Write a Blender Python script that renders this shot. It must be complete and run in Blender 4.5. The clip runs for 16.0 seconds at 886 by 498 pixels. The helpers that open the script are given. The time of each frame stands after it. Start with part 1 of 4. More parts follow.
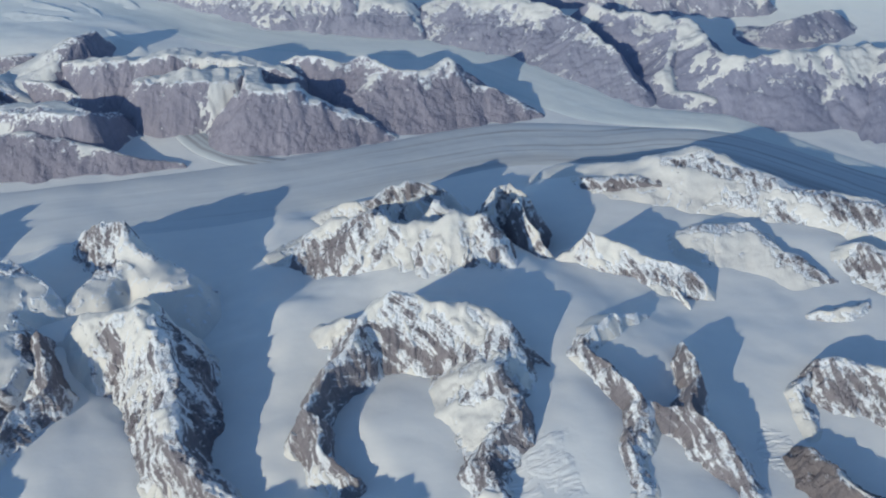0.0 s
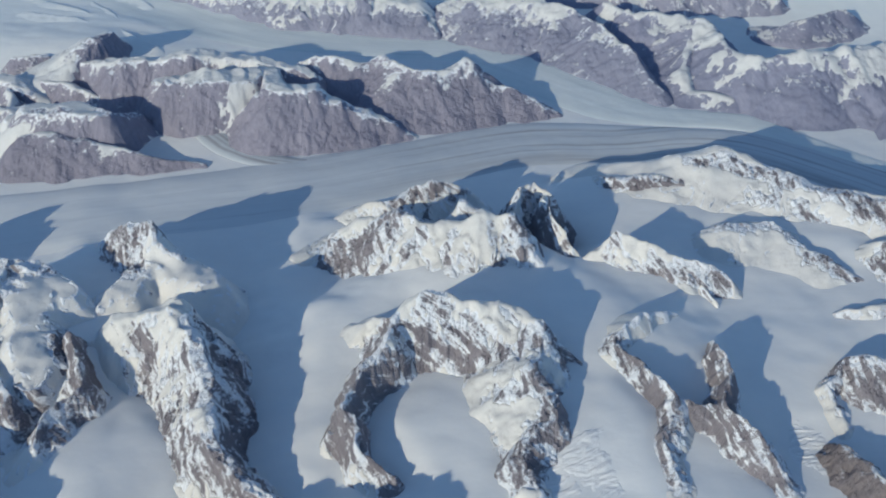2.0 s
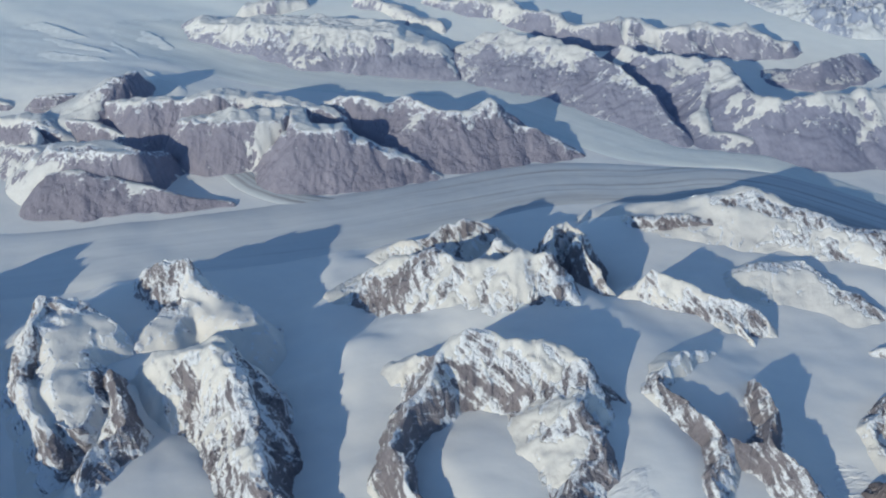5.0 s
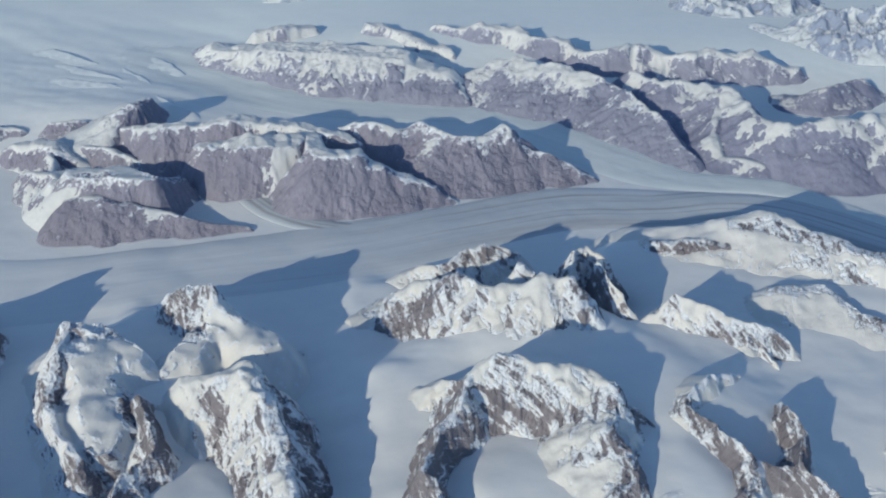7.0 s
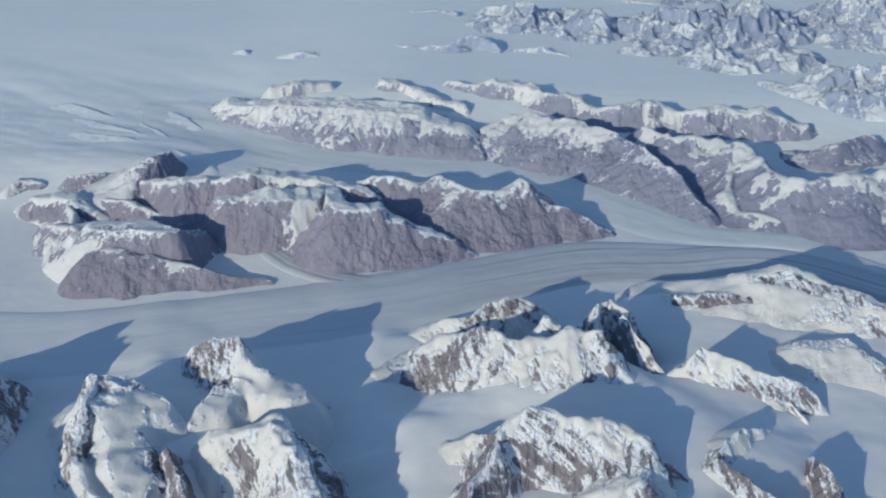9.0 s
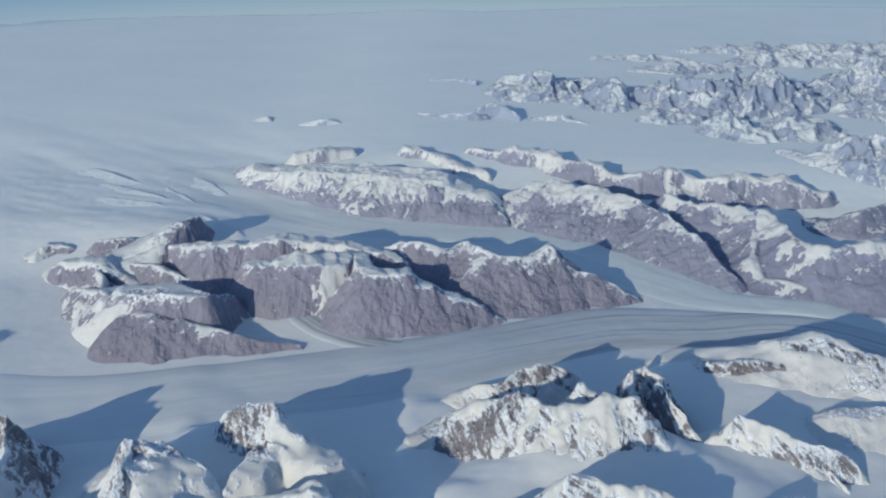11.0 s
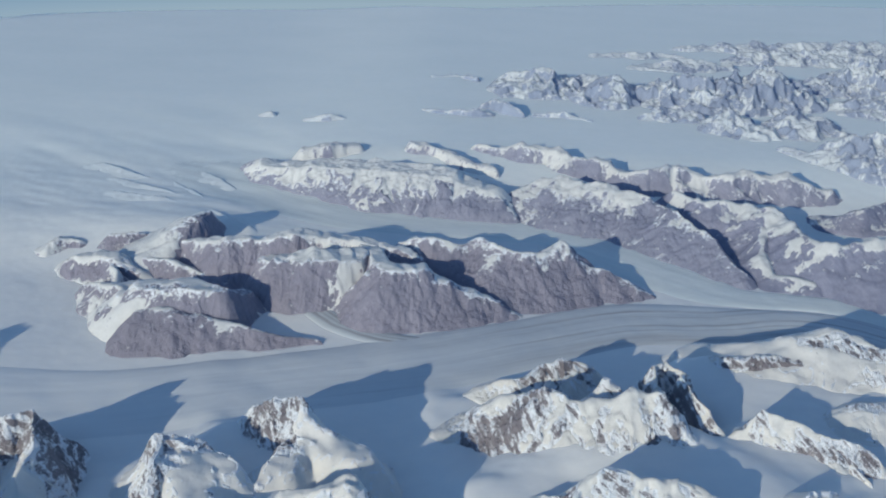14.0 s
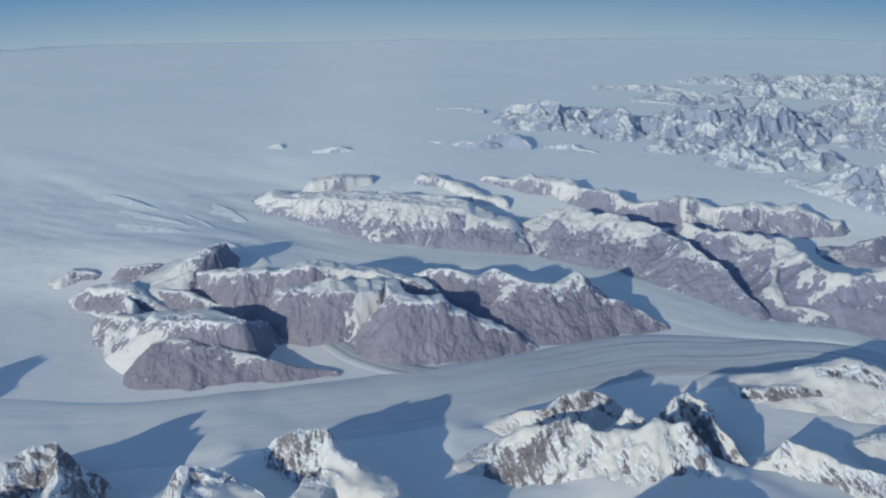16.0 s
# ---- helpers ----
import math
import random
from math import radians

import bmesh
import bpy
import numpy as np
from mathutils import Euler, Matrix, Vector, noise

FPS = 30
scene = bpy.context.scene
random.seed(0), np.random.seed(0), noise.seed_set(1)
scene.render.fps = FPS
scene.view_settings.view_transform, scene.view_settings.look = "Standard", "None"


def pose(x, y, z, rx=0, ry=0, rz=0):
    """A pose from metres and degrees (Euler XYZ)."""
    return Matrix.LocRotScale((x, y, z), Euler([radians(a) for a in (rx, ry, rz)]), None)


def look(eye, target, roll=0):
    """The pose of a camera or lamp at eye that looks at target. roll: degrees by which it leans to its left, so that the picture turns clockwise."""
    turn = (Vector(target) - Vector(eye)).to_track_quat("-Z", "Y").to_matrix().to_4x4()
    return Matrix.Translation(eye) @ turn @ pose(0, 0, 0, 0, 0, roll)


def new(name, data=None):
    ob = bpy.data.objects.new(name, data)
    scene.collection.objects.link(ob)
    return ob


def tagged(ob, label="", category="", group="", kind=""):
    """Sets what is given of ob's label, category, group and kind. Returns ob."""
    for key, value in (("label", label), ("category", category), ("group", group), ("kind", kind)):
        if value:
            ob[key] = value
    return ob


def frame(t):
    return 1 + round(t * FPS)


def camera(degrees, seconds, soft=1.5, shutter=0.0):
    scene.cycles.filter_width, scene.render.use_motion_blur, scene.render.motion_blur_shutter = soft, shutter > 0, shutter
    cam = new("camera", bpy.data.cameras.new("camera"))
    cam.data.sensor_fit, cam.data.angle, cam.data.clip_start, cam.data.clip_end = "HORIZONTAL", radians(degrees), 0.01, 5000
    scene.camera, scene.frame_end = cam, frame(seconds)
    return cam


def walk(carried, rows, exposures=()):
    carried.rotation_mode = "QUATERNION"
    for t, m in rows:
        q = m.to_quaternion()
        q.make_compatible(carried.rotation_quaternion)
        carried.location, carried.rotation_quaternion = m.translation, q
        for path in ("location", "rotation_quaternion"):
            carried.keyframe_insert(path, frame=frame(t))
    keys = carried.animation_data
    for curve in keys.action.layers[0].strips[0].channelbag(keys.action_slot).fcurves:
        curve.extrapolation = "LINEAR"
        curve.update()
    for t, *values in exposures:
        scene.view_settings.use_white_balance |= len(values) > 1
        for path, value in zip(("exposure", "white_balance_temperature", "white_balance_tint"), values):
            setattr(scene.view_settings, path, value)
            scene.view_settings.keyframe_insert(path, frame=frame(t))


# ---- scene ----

# ---------------------------------------------------------------- camera
# An airliner passes a glaciated mountain coast on a straight, level line.
# The landscape is laid out at one hundredth of its size.
EYE_HEIGHT = 92.0
SPEED = (-2.363, -0.234)


def aim(t, yaw, pitch, roll):
    eye = Vector((SPEED[0] * t, SPEED[1] * t, EYE_HEIGHT))
    a, b = radians(yaw), radians(pitch)
    ahead = Vector((-math.sin(a) * math.cos(b), math.cos(a) * math.cos(b), math.sin(b)))
    return t, look(eye, eye + ahead * 100, roll)


cam = camera(48.22, 16.0, soft=2.1)
walk(cam, [aim(*row) for row in (
    (0.0, 0.00, -34.84, 1.39),
    (0.5, -0.08, -34.87, 1.49),
    (1.0, -0.20, -34.90, 1.59),
    (1.5, -0.23, -34.86, 1.49),
    (2.0, -0.32, -34.81, 1.46),
    (2.5, -0.45, -34.78, 1.53),
    (3.0, -0.64, -34.72, 1.60),
    (3.5, -0.86, -34.65, 1.69),
    (4.0, -0.93, -34.28, 1.86),
    (4.5, -0.97, -33.24, 2.13),
    (5.0, -1.02, -32.48, 1.99),
    (7.5, -1.66, -30.66, 2.22),
    (8.0, -1.78, -30.29, 2.27),
    (8.5, -1.69, -29.64, 2.07),
    (9.0, -1.69, -27.86, 2.33),
    (9.5, -1.36, -26.53, 2.36),
    (10.0, -1.04, -25.62, 2.43),
    (12.5, -1.97, -22.91, 2.65),
    (13.0, -2.19, -23.09, 2.89),
    (13.5, -2.31, -23.75, 3.02),
    (14.0, -2.48, -24.24, 3.13),
    (14.5, -2.62, -24.65, 3.30),
    (15.0, -2.61, -24.33, 2.86),
    (15.5, -2.55, -23.03, 3.13),
    (16.0, -2.83, -22.41, 3.16),
)], exposures=[(0.0, 0.18, 6720, 3), (5.0, 0.19, 6720, 3), (10.0, 0.16, 6620, 3), (16.0, 0.12, 6560, 3)])

# ---------------------------------------------------------------- light
SUN_AZIMUTH, SUN_HEIGHT = 216.0, 16.5   # degrees clockwise from +y, degrees above level
world = bpy.data.worlds.new("sky")
scene.world = world
world.use_nodes = True
sky = world.node_tree.nodes.new("ShaderNodeTexSky")
sky.sky_type = "NISHITA"
sky.sun_disc = False
sky.sun_elevation = radians(SUN_HEIGHT)
sky.sun_rotation = radians(SUN_AZIMUTH)
sky.altitude = 4000
sky.air_density = 1.0
sky.dust_density = 0.4
sky.ozone_density = 2.0
back = world.node_tree.nodes["Background"]
back.inputs["Strength"].default_value = 0.15
world.node_tree.links.new(sky.outputs["Color"], back.inputs["Color"])

sun = new("sun", bpy.data.lights.new("sun", "SUN"))
sun.data.energy = 2.5
sun.data.angle = radians(0.6)
sun.data.color = (1.0, 0.91, 0.77)
_a, _e = radians(SUN_AZIMUTH), radians(SUN_HEIGHT)
sun.matrix_world = look((0, 0, 400), Vector((0, 0, 400)) - Vector((math.sin(_a) * math.cos(_e), math.cos(_a) * math.cos(_e), math.sin(_e))))

# ---------------------------------------------------------------- materials
def material(name):
    m = bpy.data.materials.new(name)
    m.use_nodes = True
    return m, m.node_tree, m.node_tree.nodes["Principled BSDF"]


def add(tree, kind, **values):
    n = tree.nodes.new(kind)
    for key, value in values.items():
        if key in n.inputs:
            n.inputs[key].default_value = value
    return n


def noise_node(tree, coords, scale, detail=6.0, rough=0.6, stretch=None, dip=None):
    if stretch:
        mp = add(tree, "ShaderNodeMapping")
        mp.inputs["Scale"].default_value = stretch
        if dip:
            mp.vector_type = "TEXTURE"
            mp.inputs["Rotation"].default_value = dip
            mp.inputs["Scale"].default_value = [1 / v for v in stretch]
        tree.links.new(coords, mp.inputs["Vector"])
        coords = mp.outputs["Vector"]
    n = add(tree, "ShaderNodeTexNoise", Scale=scale, Detail=detail, Roughness=rough)
    tree.links.new(coords, n.inputs["Vector"])
    return n.outputs["Fac"]


def span(tree, value, a, b, c=0.0, d=1.0):
    n = tree.nodes.new("ShaderNodeMapRange")
    tree.links.new(value, n.inputs["Value"])
    for k, v in zip(("From Min", "From Max", "To Min", "To Max"), (a, b, c, d)):
        n.inputs[k].default_value = v
    return n.outputs["Result"]


def sums(tree, op, a, b):
    n = tree.nodes.new("ShaderNodeMath")
    n.operation = op
    for k, v in enumerate((a, b)):
        if isinstance(v, (int, float)):
            n.inputs[k].default_value = v
        else:
            tree.links.new(v, n.inputs[k])
    return n.outputs["Value"]


def mixed(tree, fac, a, b):
    n = tree.nodes.new("ShaderNodeMix")
    n.data_type = "RGBA"
    if isinstance(fac, (int, float)):
        n.inputs["Factor"].default_value = fac
    else:
        tree.links.new(fac, n.inputs["Factor"])
    for k, v in (("A", a), ("B", b)):
        socket = [s for s in n.inputs if s.name == k and s.type == "RGBA"][0]
        if isinstance(v, tuple):
            socket.default_value = (*v, 1)
        else:
            tree.links.new(v, socket)
    return [s for s in n.outputs if s.type == "RGBA"][0]


def bump(tree, height, strength, distance):
    n = add(tree, "ShaderNodeBump", Strength=strength, Distance=distance)
    tree.links.new(height, n.inputs["Height"])
    return n.outputs["Normal"]


def place(tree):
    return tree.nodes.new("ShaderNodeNewGeometry").outputs["Position"]


def layer(tree, name):
    n = tree.nodes.new("ShaderNodeUVMap")
    n.uv_map = name
    return n.outputs["UV"]


def second(tree, vector):
    n = tree.nodes.new("ShaderNodeSeparateXYZ")
    tree.links.new(vector, n.inputs["Vector"])
    return n.outputs["Y"]


def upward(tree):
    n = tree.nodes.new("ShaderNodeSeparateXYZ")
    tree.links.new(tree.nodes.new("ShaderNodeNewGeometry").outputs["Normal"], n.inputs["Vector"])
    return n.outputs["Z"]


def snow_material(name, low, high, grain=1.0, rock_specks=0.0, rock=(0.16, 0.14, 0.14)):
    m, t, s = material(name)
    p = place(t)
    big, mid, fine = noise_node(t, p, 0.06, 5), noise_node(t, p, 0.5, 8, 0.62, (1, 0.7, 1)), noise_node(t, p, 2.4, 8, 0.68, (1, 0.6, 1))
    tone = sums(t, "ADD", sums(t, "MULTIPLY", big, 0.6), sums(t, "MULTIPLY", mid, 0.4))
    col = mixed(t, span(t, tone, 0.33, 0.67), low, high)
    if rock_specks:
        thin = span(t, second(t, layer(t, "lie")), 0.75, -0.25)
        rills = noise_node(t, layer(t, "fall"), 1.5, 7, 0.68, (1.0, 0.22, 1.0))
        worn = sums(t, "ADD", sums(t, "MULTIPLY", noise_node(t, p, 2.1, 9, 0.72), 0.55), sums(t, "MULTIPLY", rills, 0.45))
        speck = span(t, sums(t, "ADD", worn, sums(t, "MULTIPLY", thin, 0.2)), 0.76 - rock_specks, 0.80 - rock_specks)
        col = mixed(t, speck, col, rock)
    t.links.new(col, s.inputs["Base Color"])
    s.inputs["Roughness"].default_value = 0.65
    s.inputs["Specular IOR Level"].default_value = 0.3
    h = sums(t, "ADD", sums(t, "MULTIPLY", mid, 1.0), sums(t, "MULTIPLY", fine, 0.25 * grain))
    t.links.new(bump(t, h, 0.35 * grain, 0.5), s.inputs["Normal"])
    return m


def rock_material(name, dark, pale, dust, snow=(0.78, 0.81, 0.85), rill=0.5, beds=0.22, frost=0.0, blotch=0.65, bed_size=0.9, relief=0.35):
    m, t, s = material(name)
    p = place(t)
    big = noise_node(t, p, 0.12, 5)
    strata = noise_node(t, p, bed_size, 8, 0.62, (0.3, 0.45, 2.8), (0.35, 0.45, 0.3))
    fine = noise_node(t, p, 4.5, 8, 0.7)
    tone = sums(t, "ADD", sums(t, "MULTIPLY", big, 0.4), sums(t, "ADD", sums(t, "MULTIPLY", strata, 0.35), sums(t, "MULTIPLY", fine, 0.25)))
    col = mixed(t, span(t, tone, 0.36, 0.64), dark, pale)
    ledge = span(t, upward(t), 0.45, 0.95)
    lying = sums(t, "ADD", sums(t, "ADD", sums(t, "ADD", sums(t, "MULTIPLY", noise_node(t, p, 0.85, 9, 0.7, (1.0, 1.0, 1.8)), blotch), sums(t, "MULTIPLY", noise_node(t, p, 6.5, 6, 0.7), 0.35)), sums(t, "MULTIPLY", ledge, 0.09)), sums(t, "MULTIPLY", strata, beds))
    rills = noise_node(t, layer(t, "fall"), 1.5, 7, 0.68, (1.0, 0.22, 1.0))
    lying = sums(t, "ADD", sums(t, "ADD", lying, sums(t, "MULTIPLY", rills, rill)), span(t, second(t, layer(t, "lie")), -1.4, 0.1, -0.05, 0.15))
    if frost:
        high = t.nodes.new("ShaderNodeSeparateXYZ")
        t.links.new(layer(t, "lie"), high.inputs["Vector"])
        lying = sums(t, "ADD", lying, span(t, high.outputs["X"], 0.62, 1.0, 0.0, frost))
    col = mixed(t, span(t, lying, 1.06 - dust, 1.13 - dust), col, snow)
    t.links.new(col, s.inputs["Base Color"])
    s.inputs["Roughness"].default_value = 0.85
    s.inputs["Specular IOR Level"].default_value = 0.25
    h = sums(t, "ADD", strata, sums(t, "MULTIPLY", fine, 0.5))
    t.links.new(bump(t, h, relief, 0.5), s.inputs["Normal"])
    return m


SNOW = snow_material("firn_snow", (0.65, 0.65, 0.635), (0.76, 0.75, 0.72), 1.1, 0.07, (0.25, 0.23, 0.25))
SNOW_CLEAN = snow_material("smooth_firn_snow", (0.70, 0.70, 0.685), (0.79, 0.78, 0.755), 1.0, 0.01, (0.25, 0.23, 0.25))
# Greyer, bluer snow for the far peaks: haze put into its colour.
SNOW_FAR = snow_material("far_hazed_snow", (0.60, 0.65, 0.69), (0.70, 0.735, 0.76), 0.6, 0.1, (0.30, 0.34, 0.44))
SNOW_SOFT = snow_material("drifted_snow", (0.80, 0.82, 0.835), (0.88, 0.885, 0.875), 0.6)
# Cooler, greyer copy of the near snow; haze tint is put into it.
SNOW_HAZED = snow_material("hazed_snow", (0.63, 0.645, 0.65), (0.75, 0.755, 0.75), 0.8, 0.10, (0.31, 0.31, 0.39))
SNOW_TOP = snow_material("smooth_upland_snow", (0.70, 0.715, 0.715), (0.79, 0.79, 0.775), 0.6)
ROCK = rock_material("frosted_gneiss", (0.15, 0.141, 0.165), (0.31, 0.288, 0.31), 0.095, rill=0.22, beds=0.95, blotch=0.35, bed_size=0.55, relief=0.7)
ROCK_BROWN = rock_material("bare_brown_rock", (0.15, 0.135, 0.145), (0.26, 0.23, 0.235), 0.05, relief=0.7)
# Blue tint and lifted tone stand for mid-distance haze in the colour.
ROCK_BARE = rock_material("bare_hazed_rock", (0.212, 0.228, 0.318), (0.325, 0.338, 0.442), -0.03)
# Brown-mauve rock of ridge and bluffs, with a blue haze cast painted in.
ROCK_MAUVE_HAZE = rock_material("brown_mauve_hazed_rock", (0.212, 0.210, 0.27), (0.305, 0.297, 0.368), 0.0, frost=0.12)
ROCK_BLUFF = rock_material("hazed_bluff_rock", (0.205, 0.202, 0.258), (0.295, 0.286, 0.352), 0.0)
ROCK_RIDGE = rock_material("frosted_hazed_rock", (0.205, 0.202, 0.26), (0.315, 0.307, 0.38), 0.03, frost=0.1)
# Snow-dusted rock, again with haze painted in as a blue tint.
ROCK_MID = rock_material("dusted_hazed_rock", (0.218, 0.231, 0.32), (0.345, 0.36, 0.455), 0.03)
# Palest, bluest rock: distance haze put into the base colour.
ROCK_FAR = rock_material("far_hazed_rock", (0.25, 0.30, 0.42), (0.35, 0.405, 0.52), 0.0)


def glacier_material(name, dark, pale, dirt, bands=(), start=(133, 180), snowed=None):
    m, t, s = material(name)
    uv = t.nodes.new("ShaderNodeUVMap").outputs["UV"]
    p = place(t)
    broad = noise_node(t, uv, 0.24, 4, 0.55, (0.05, 1.0, 1.0))
    narrow = noise_node(t, uv, 1.1, 5, 0.6, (0.035, 1.0, 1.0))
    grain = noise_node(t, p, 0.7, 8, 0.65)
    tone = sums(t, "ADD", sums(t, "MULTIPLY", broad, 0.55), sums(t, "ADD", sums(t, "MULTIPLY", narrow, 0.33), sums(t, "MULTIPLY", grain, 0.12)))
    col = mixed(t, span(t, tone, 0.36, 0.62), dark, pale)
    v = t.nodes.new("ShaderNodeSeparateXYZ")
    t.links.new(uv, v.inputs["Vector"])
    wander = sums(t, "ADD", v.outputs["Y"], sums(t, "MULTIPLY", sums(t, "SUBTRACT", noise_node(t, uv, 0.5, 3, 0.5, (0.12, 0.3, 1)), 0.5), 1.6))
    for at, wide, much in bands:
        off = sums(t, "ABSOLUTE", sums(t, "SUBTRACT", wander, at), 0.0)
        worn = span(t, noise_node(t, uv, 0.9, 5, 0.6, (0.06, 1.0, 1.0)), 0.25, 0.6)
        shown = sums(t, "MULTIPLY", worn, span(t, v.outputs["X"], *start))
        col = mixed(t, sums(t, "MULTIPLY", span(t, off, wide, wide * 0.25, 0, much), shown), col, (0.30, 0.30, 0.325))
    moraine = span(t, sums(t, "ADD", narrow, sums(t, "MULTIPLY", grain, 0.1)), 0.44, 0.36, 0, dirt)
    col = mixed(t, moraine, col, (0.30, 0.29, 0.30))
    if snowed:
        col = mixed(t, span(t, v.outputs["X"], *snowed), (0.82, 0.84, 0.845), col)
    t.links.new(col, s.inputs["Base Color"])
    s.inputs["Roughness"].default_value = 0.6
    s.inputs["Specular IOR Level"].default_value = 0.35
    t.links.new(bump(t, sums(t, "ADD", narrow, sums(t, "MULTIPLY", grain, 0.4)), 0.12, 0.3), s.inputs["Normal"])
    return m


GLACIER = glacier_material("banded_glacier_ice", (0.53, 0.57, 0.61), (0.67, 0.71, 0.74), 0.22,
                           ((4.4, 0.55, 0.8), (2.2, 0.35, 0.4), (-1.3, 0.45, 0.7), (-3.1, 0.3, 0.5), (-6.3, 2.6, 0.6)), snowed=(55, 150))
GLACIER_STRIPED = glacier_material("rubble_striped_ice", (0.52, 0.56, 0.59), (0.64, 0.68, 0.70), 0.25, ((1.3, 0.5, 0.9), (-0.9, 0.5, 0.85), (0.2, 0.3, 0.6)), (-1, 0))
GLACIER_PALE = glacier_material("pale_glacier_ice", (0.70, 0.76, 0.765), (0.83, 0.875, 0.865), 0.10)



def haze_material():
    """Clear sky low over the ice: pale above the ice cap, bluer higher up."""
    m = bpy.data.materials.new("low_sky")
    m.use_nodes = True
    t = m.node_tree
    t.nodes.remove(t.nodes["Principled BSDF"])
    z = t.nodes.new("ShaderNodeSeparateXYZ")
    t.links.new(place(t), z.inputs["Vector"])
    up = sums(t, "SUBTRACT", z.outputs["Z"], sums(t, "MULTIPLY", z.outputs["X"], 0.053))
    low = mixed(t, span(t, up, -182, -100), (0.29, 0.38, 0.48), (0.105, 0.23, 0.42))
    col = mixed(t, span(t, up, -100, 80), low, (0.10, 0.22, 0.42))
    e = t.nodes.new("ShaderNodeEmission")
    t.links.new(col, e.inputs["Color"])
    t.links.new(e.outputs["Emission"], t.nodes["Material Output"].inputs["Surface"])
    return m


LOW_SKY = haze_material()

# ---------------------------------------------------------------- terrain tools
def lattice(ix, iy, seed):
    n = (ix.astype(np.int64) * 374761393 + iy.astype(np.int64) * 668265263 + seed * 1442695041) & 0xFFFFFFFF
    n = ((n ^ (n >> 13)) * 1274126177) & 0xFFFFFFFF
    n = ((n ^ (n >> 16)) * 2246822519) & 0xFFFFFFFF
    return ((n ^ (n >> 15)) & 0xFFFFFF) / float(0xFFFFFF)


def value_noise(x, y, seed):
    ix, iy = np.floor(x), np.floor(y)
    fx, fy = x - ix, y - iy
    fx, fy = fx * fx * fx * (fx * (fx * 6 - 15) + 10), fy * fy * fy * (fy * (fy * 6 - 15) + 10)
    a, b = lattice(ix, iy, seed), lattice(ix + 1, iy, seed)
    c, d = lattice(ix, iy + 1, seed), lattice(ix + 1, iy + 1, seed)
    return (a + (b - a) * fx) * (1 - fy) + (c + (d - c) * fx) * fy


def fbm(x, y, scale, octaves=5, seed=0, gain=0.5):
    """Fractal noise about zero, roughly within one."""
    total, amp, norm = 0.0, 1.0, 0.0
    for k in range(octaves):
        a = 0.6 + k * 1.1
        u, v = (x * math.cos(a) - y * math.sin(a)) / scale, (x * math.sin(a) + y * math.cos(a)) / scale
        total = total + amp * (value_noise(u + 17.3 * k, v - 9.1 * k, seed + k) * 2 - 1)
        norm += amp
        amp *= gain
        scale /= 2.03
    return total / norm * 1.6


def ridged(x, y, scale, octaves=5, seed=0, gain=0.5):
    """Sharp crests between zero and one."""
    total, amp, norm = 0.0, 1.0, 0.0
    for k in range(octaves):
        a = 0.3 + k * 0.9
        u, v = (x * math.cos(a) - y * math.sin(a)) / scale, (x * math.sin(a) + y * math.cos(a)) / scale
        total = total + amp * (1 - np.abs(value_noise(u + 5.7 * k, v + 3.3 * k, seed + k) * 2 - 1))
        norm += amp
        amp *= gain
        scale /= 2.07
    return total / norm


def hump(x, y, cx, cy, rx, ry, h):
    return h * np.exp(-((x - cx) / rx) ** 2 - ((y - cy) / ry) ** 2)


def ease(v, a, b):
    u = np.clip((v - a) / (b - a), 0, 1)
    return u * u * (3 - 2 * u)


# levels of the snow basins, the eastern snowfield and the valley floors: x, y, z
BASINS = ((16, 107, 9.3), (14, 100, 8.9), (16, 89, 7.9), (15, 81, 7), (3, 115, 9.2), (-7, 115, 6.8), (-21, 121, 3.0), (-20, 127, 2.0), (-15, 108, 6.4), (-24, 105, 5.2), (-24, 98, 5.8), (-21, 89, 5.35), (-21, 82, 4.4), (-5, 86, 7.4), (-1, 80, 6.8), (28.5, 98, 7.5), (28, 85, 5))
SNOWFIELD = ((41, 111, 5.4), (41, 100, 5.2), (41, 86, 3.4), (49, 110, 5.2), (37, 120, 5.4), (25, 113, 7.8), (47, 124, 6), (32, 137, 5.5), (26, 142, 4.5), (55, 132, 6.5), (59, 115, 5.5), (53, 95, 4), (53, 79, 3), (79, 112, 4.5), (81, 129, 5.5))
VALLEYS = ((-34, 108, 0), (-35, 129, 0), (-28, 90, 0.3), (-40, 83, 3.5), (-55, 106, 5.5), (-53, 116, 4), (-60, 109, 5), (-19, 151, 0), (12, 162, 0), (34, 168, 0), (57, 175, 0), (78, 163, 0), (-49, 150, -0.5), (-33, 99, 0), (-29, 77, 1), (-69, 105, 2), (-14, 75, 4), (5, 72, 5), (21, 73, 4.5))


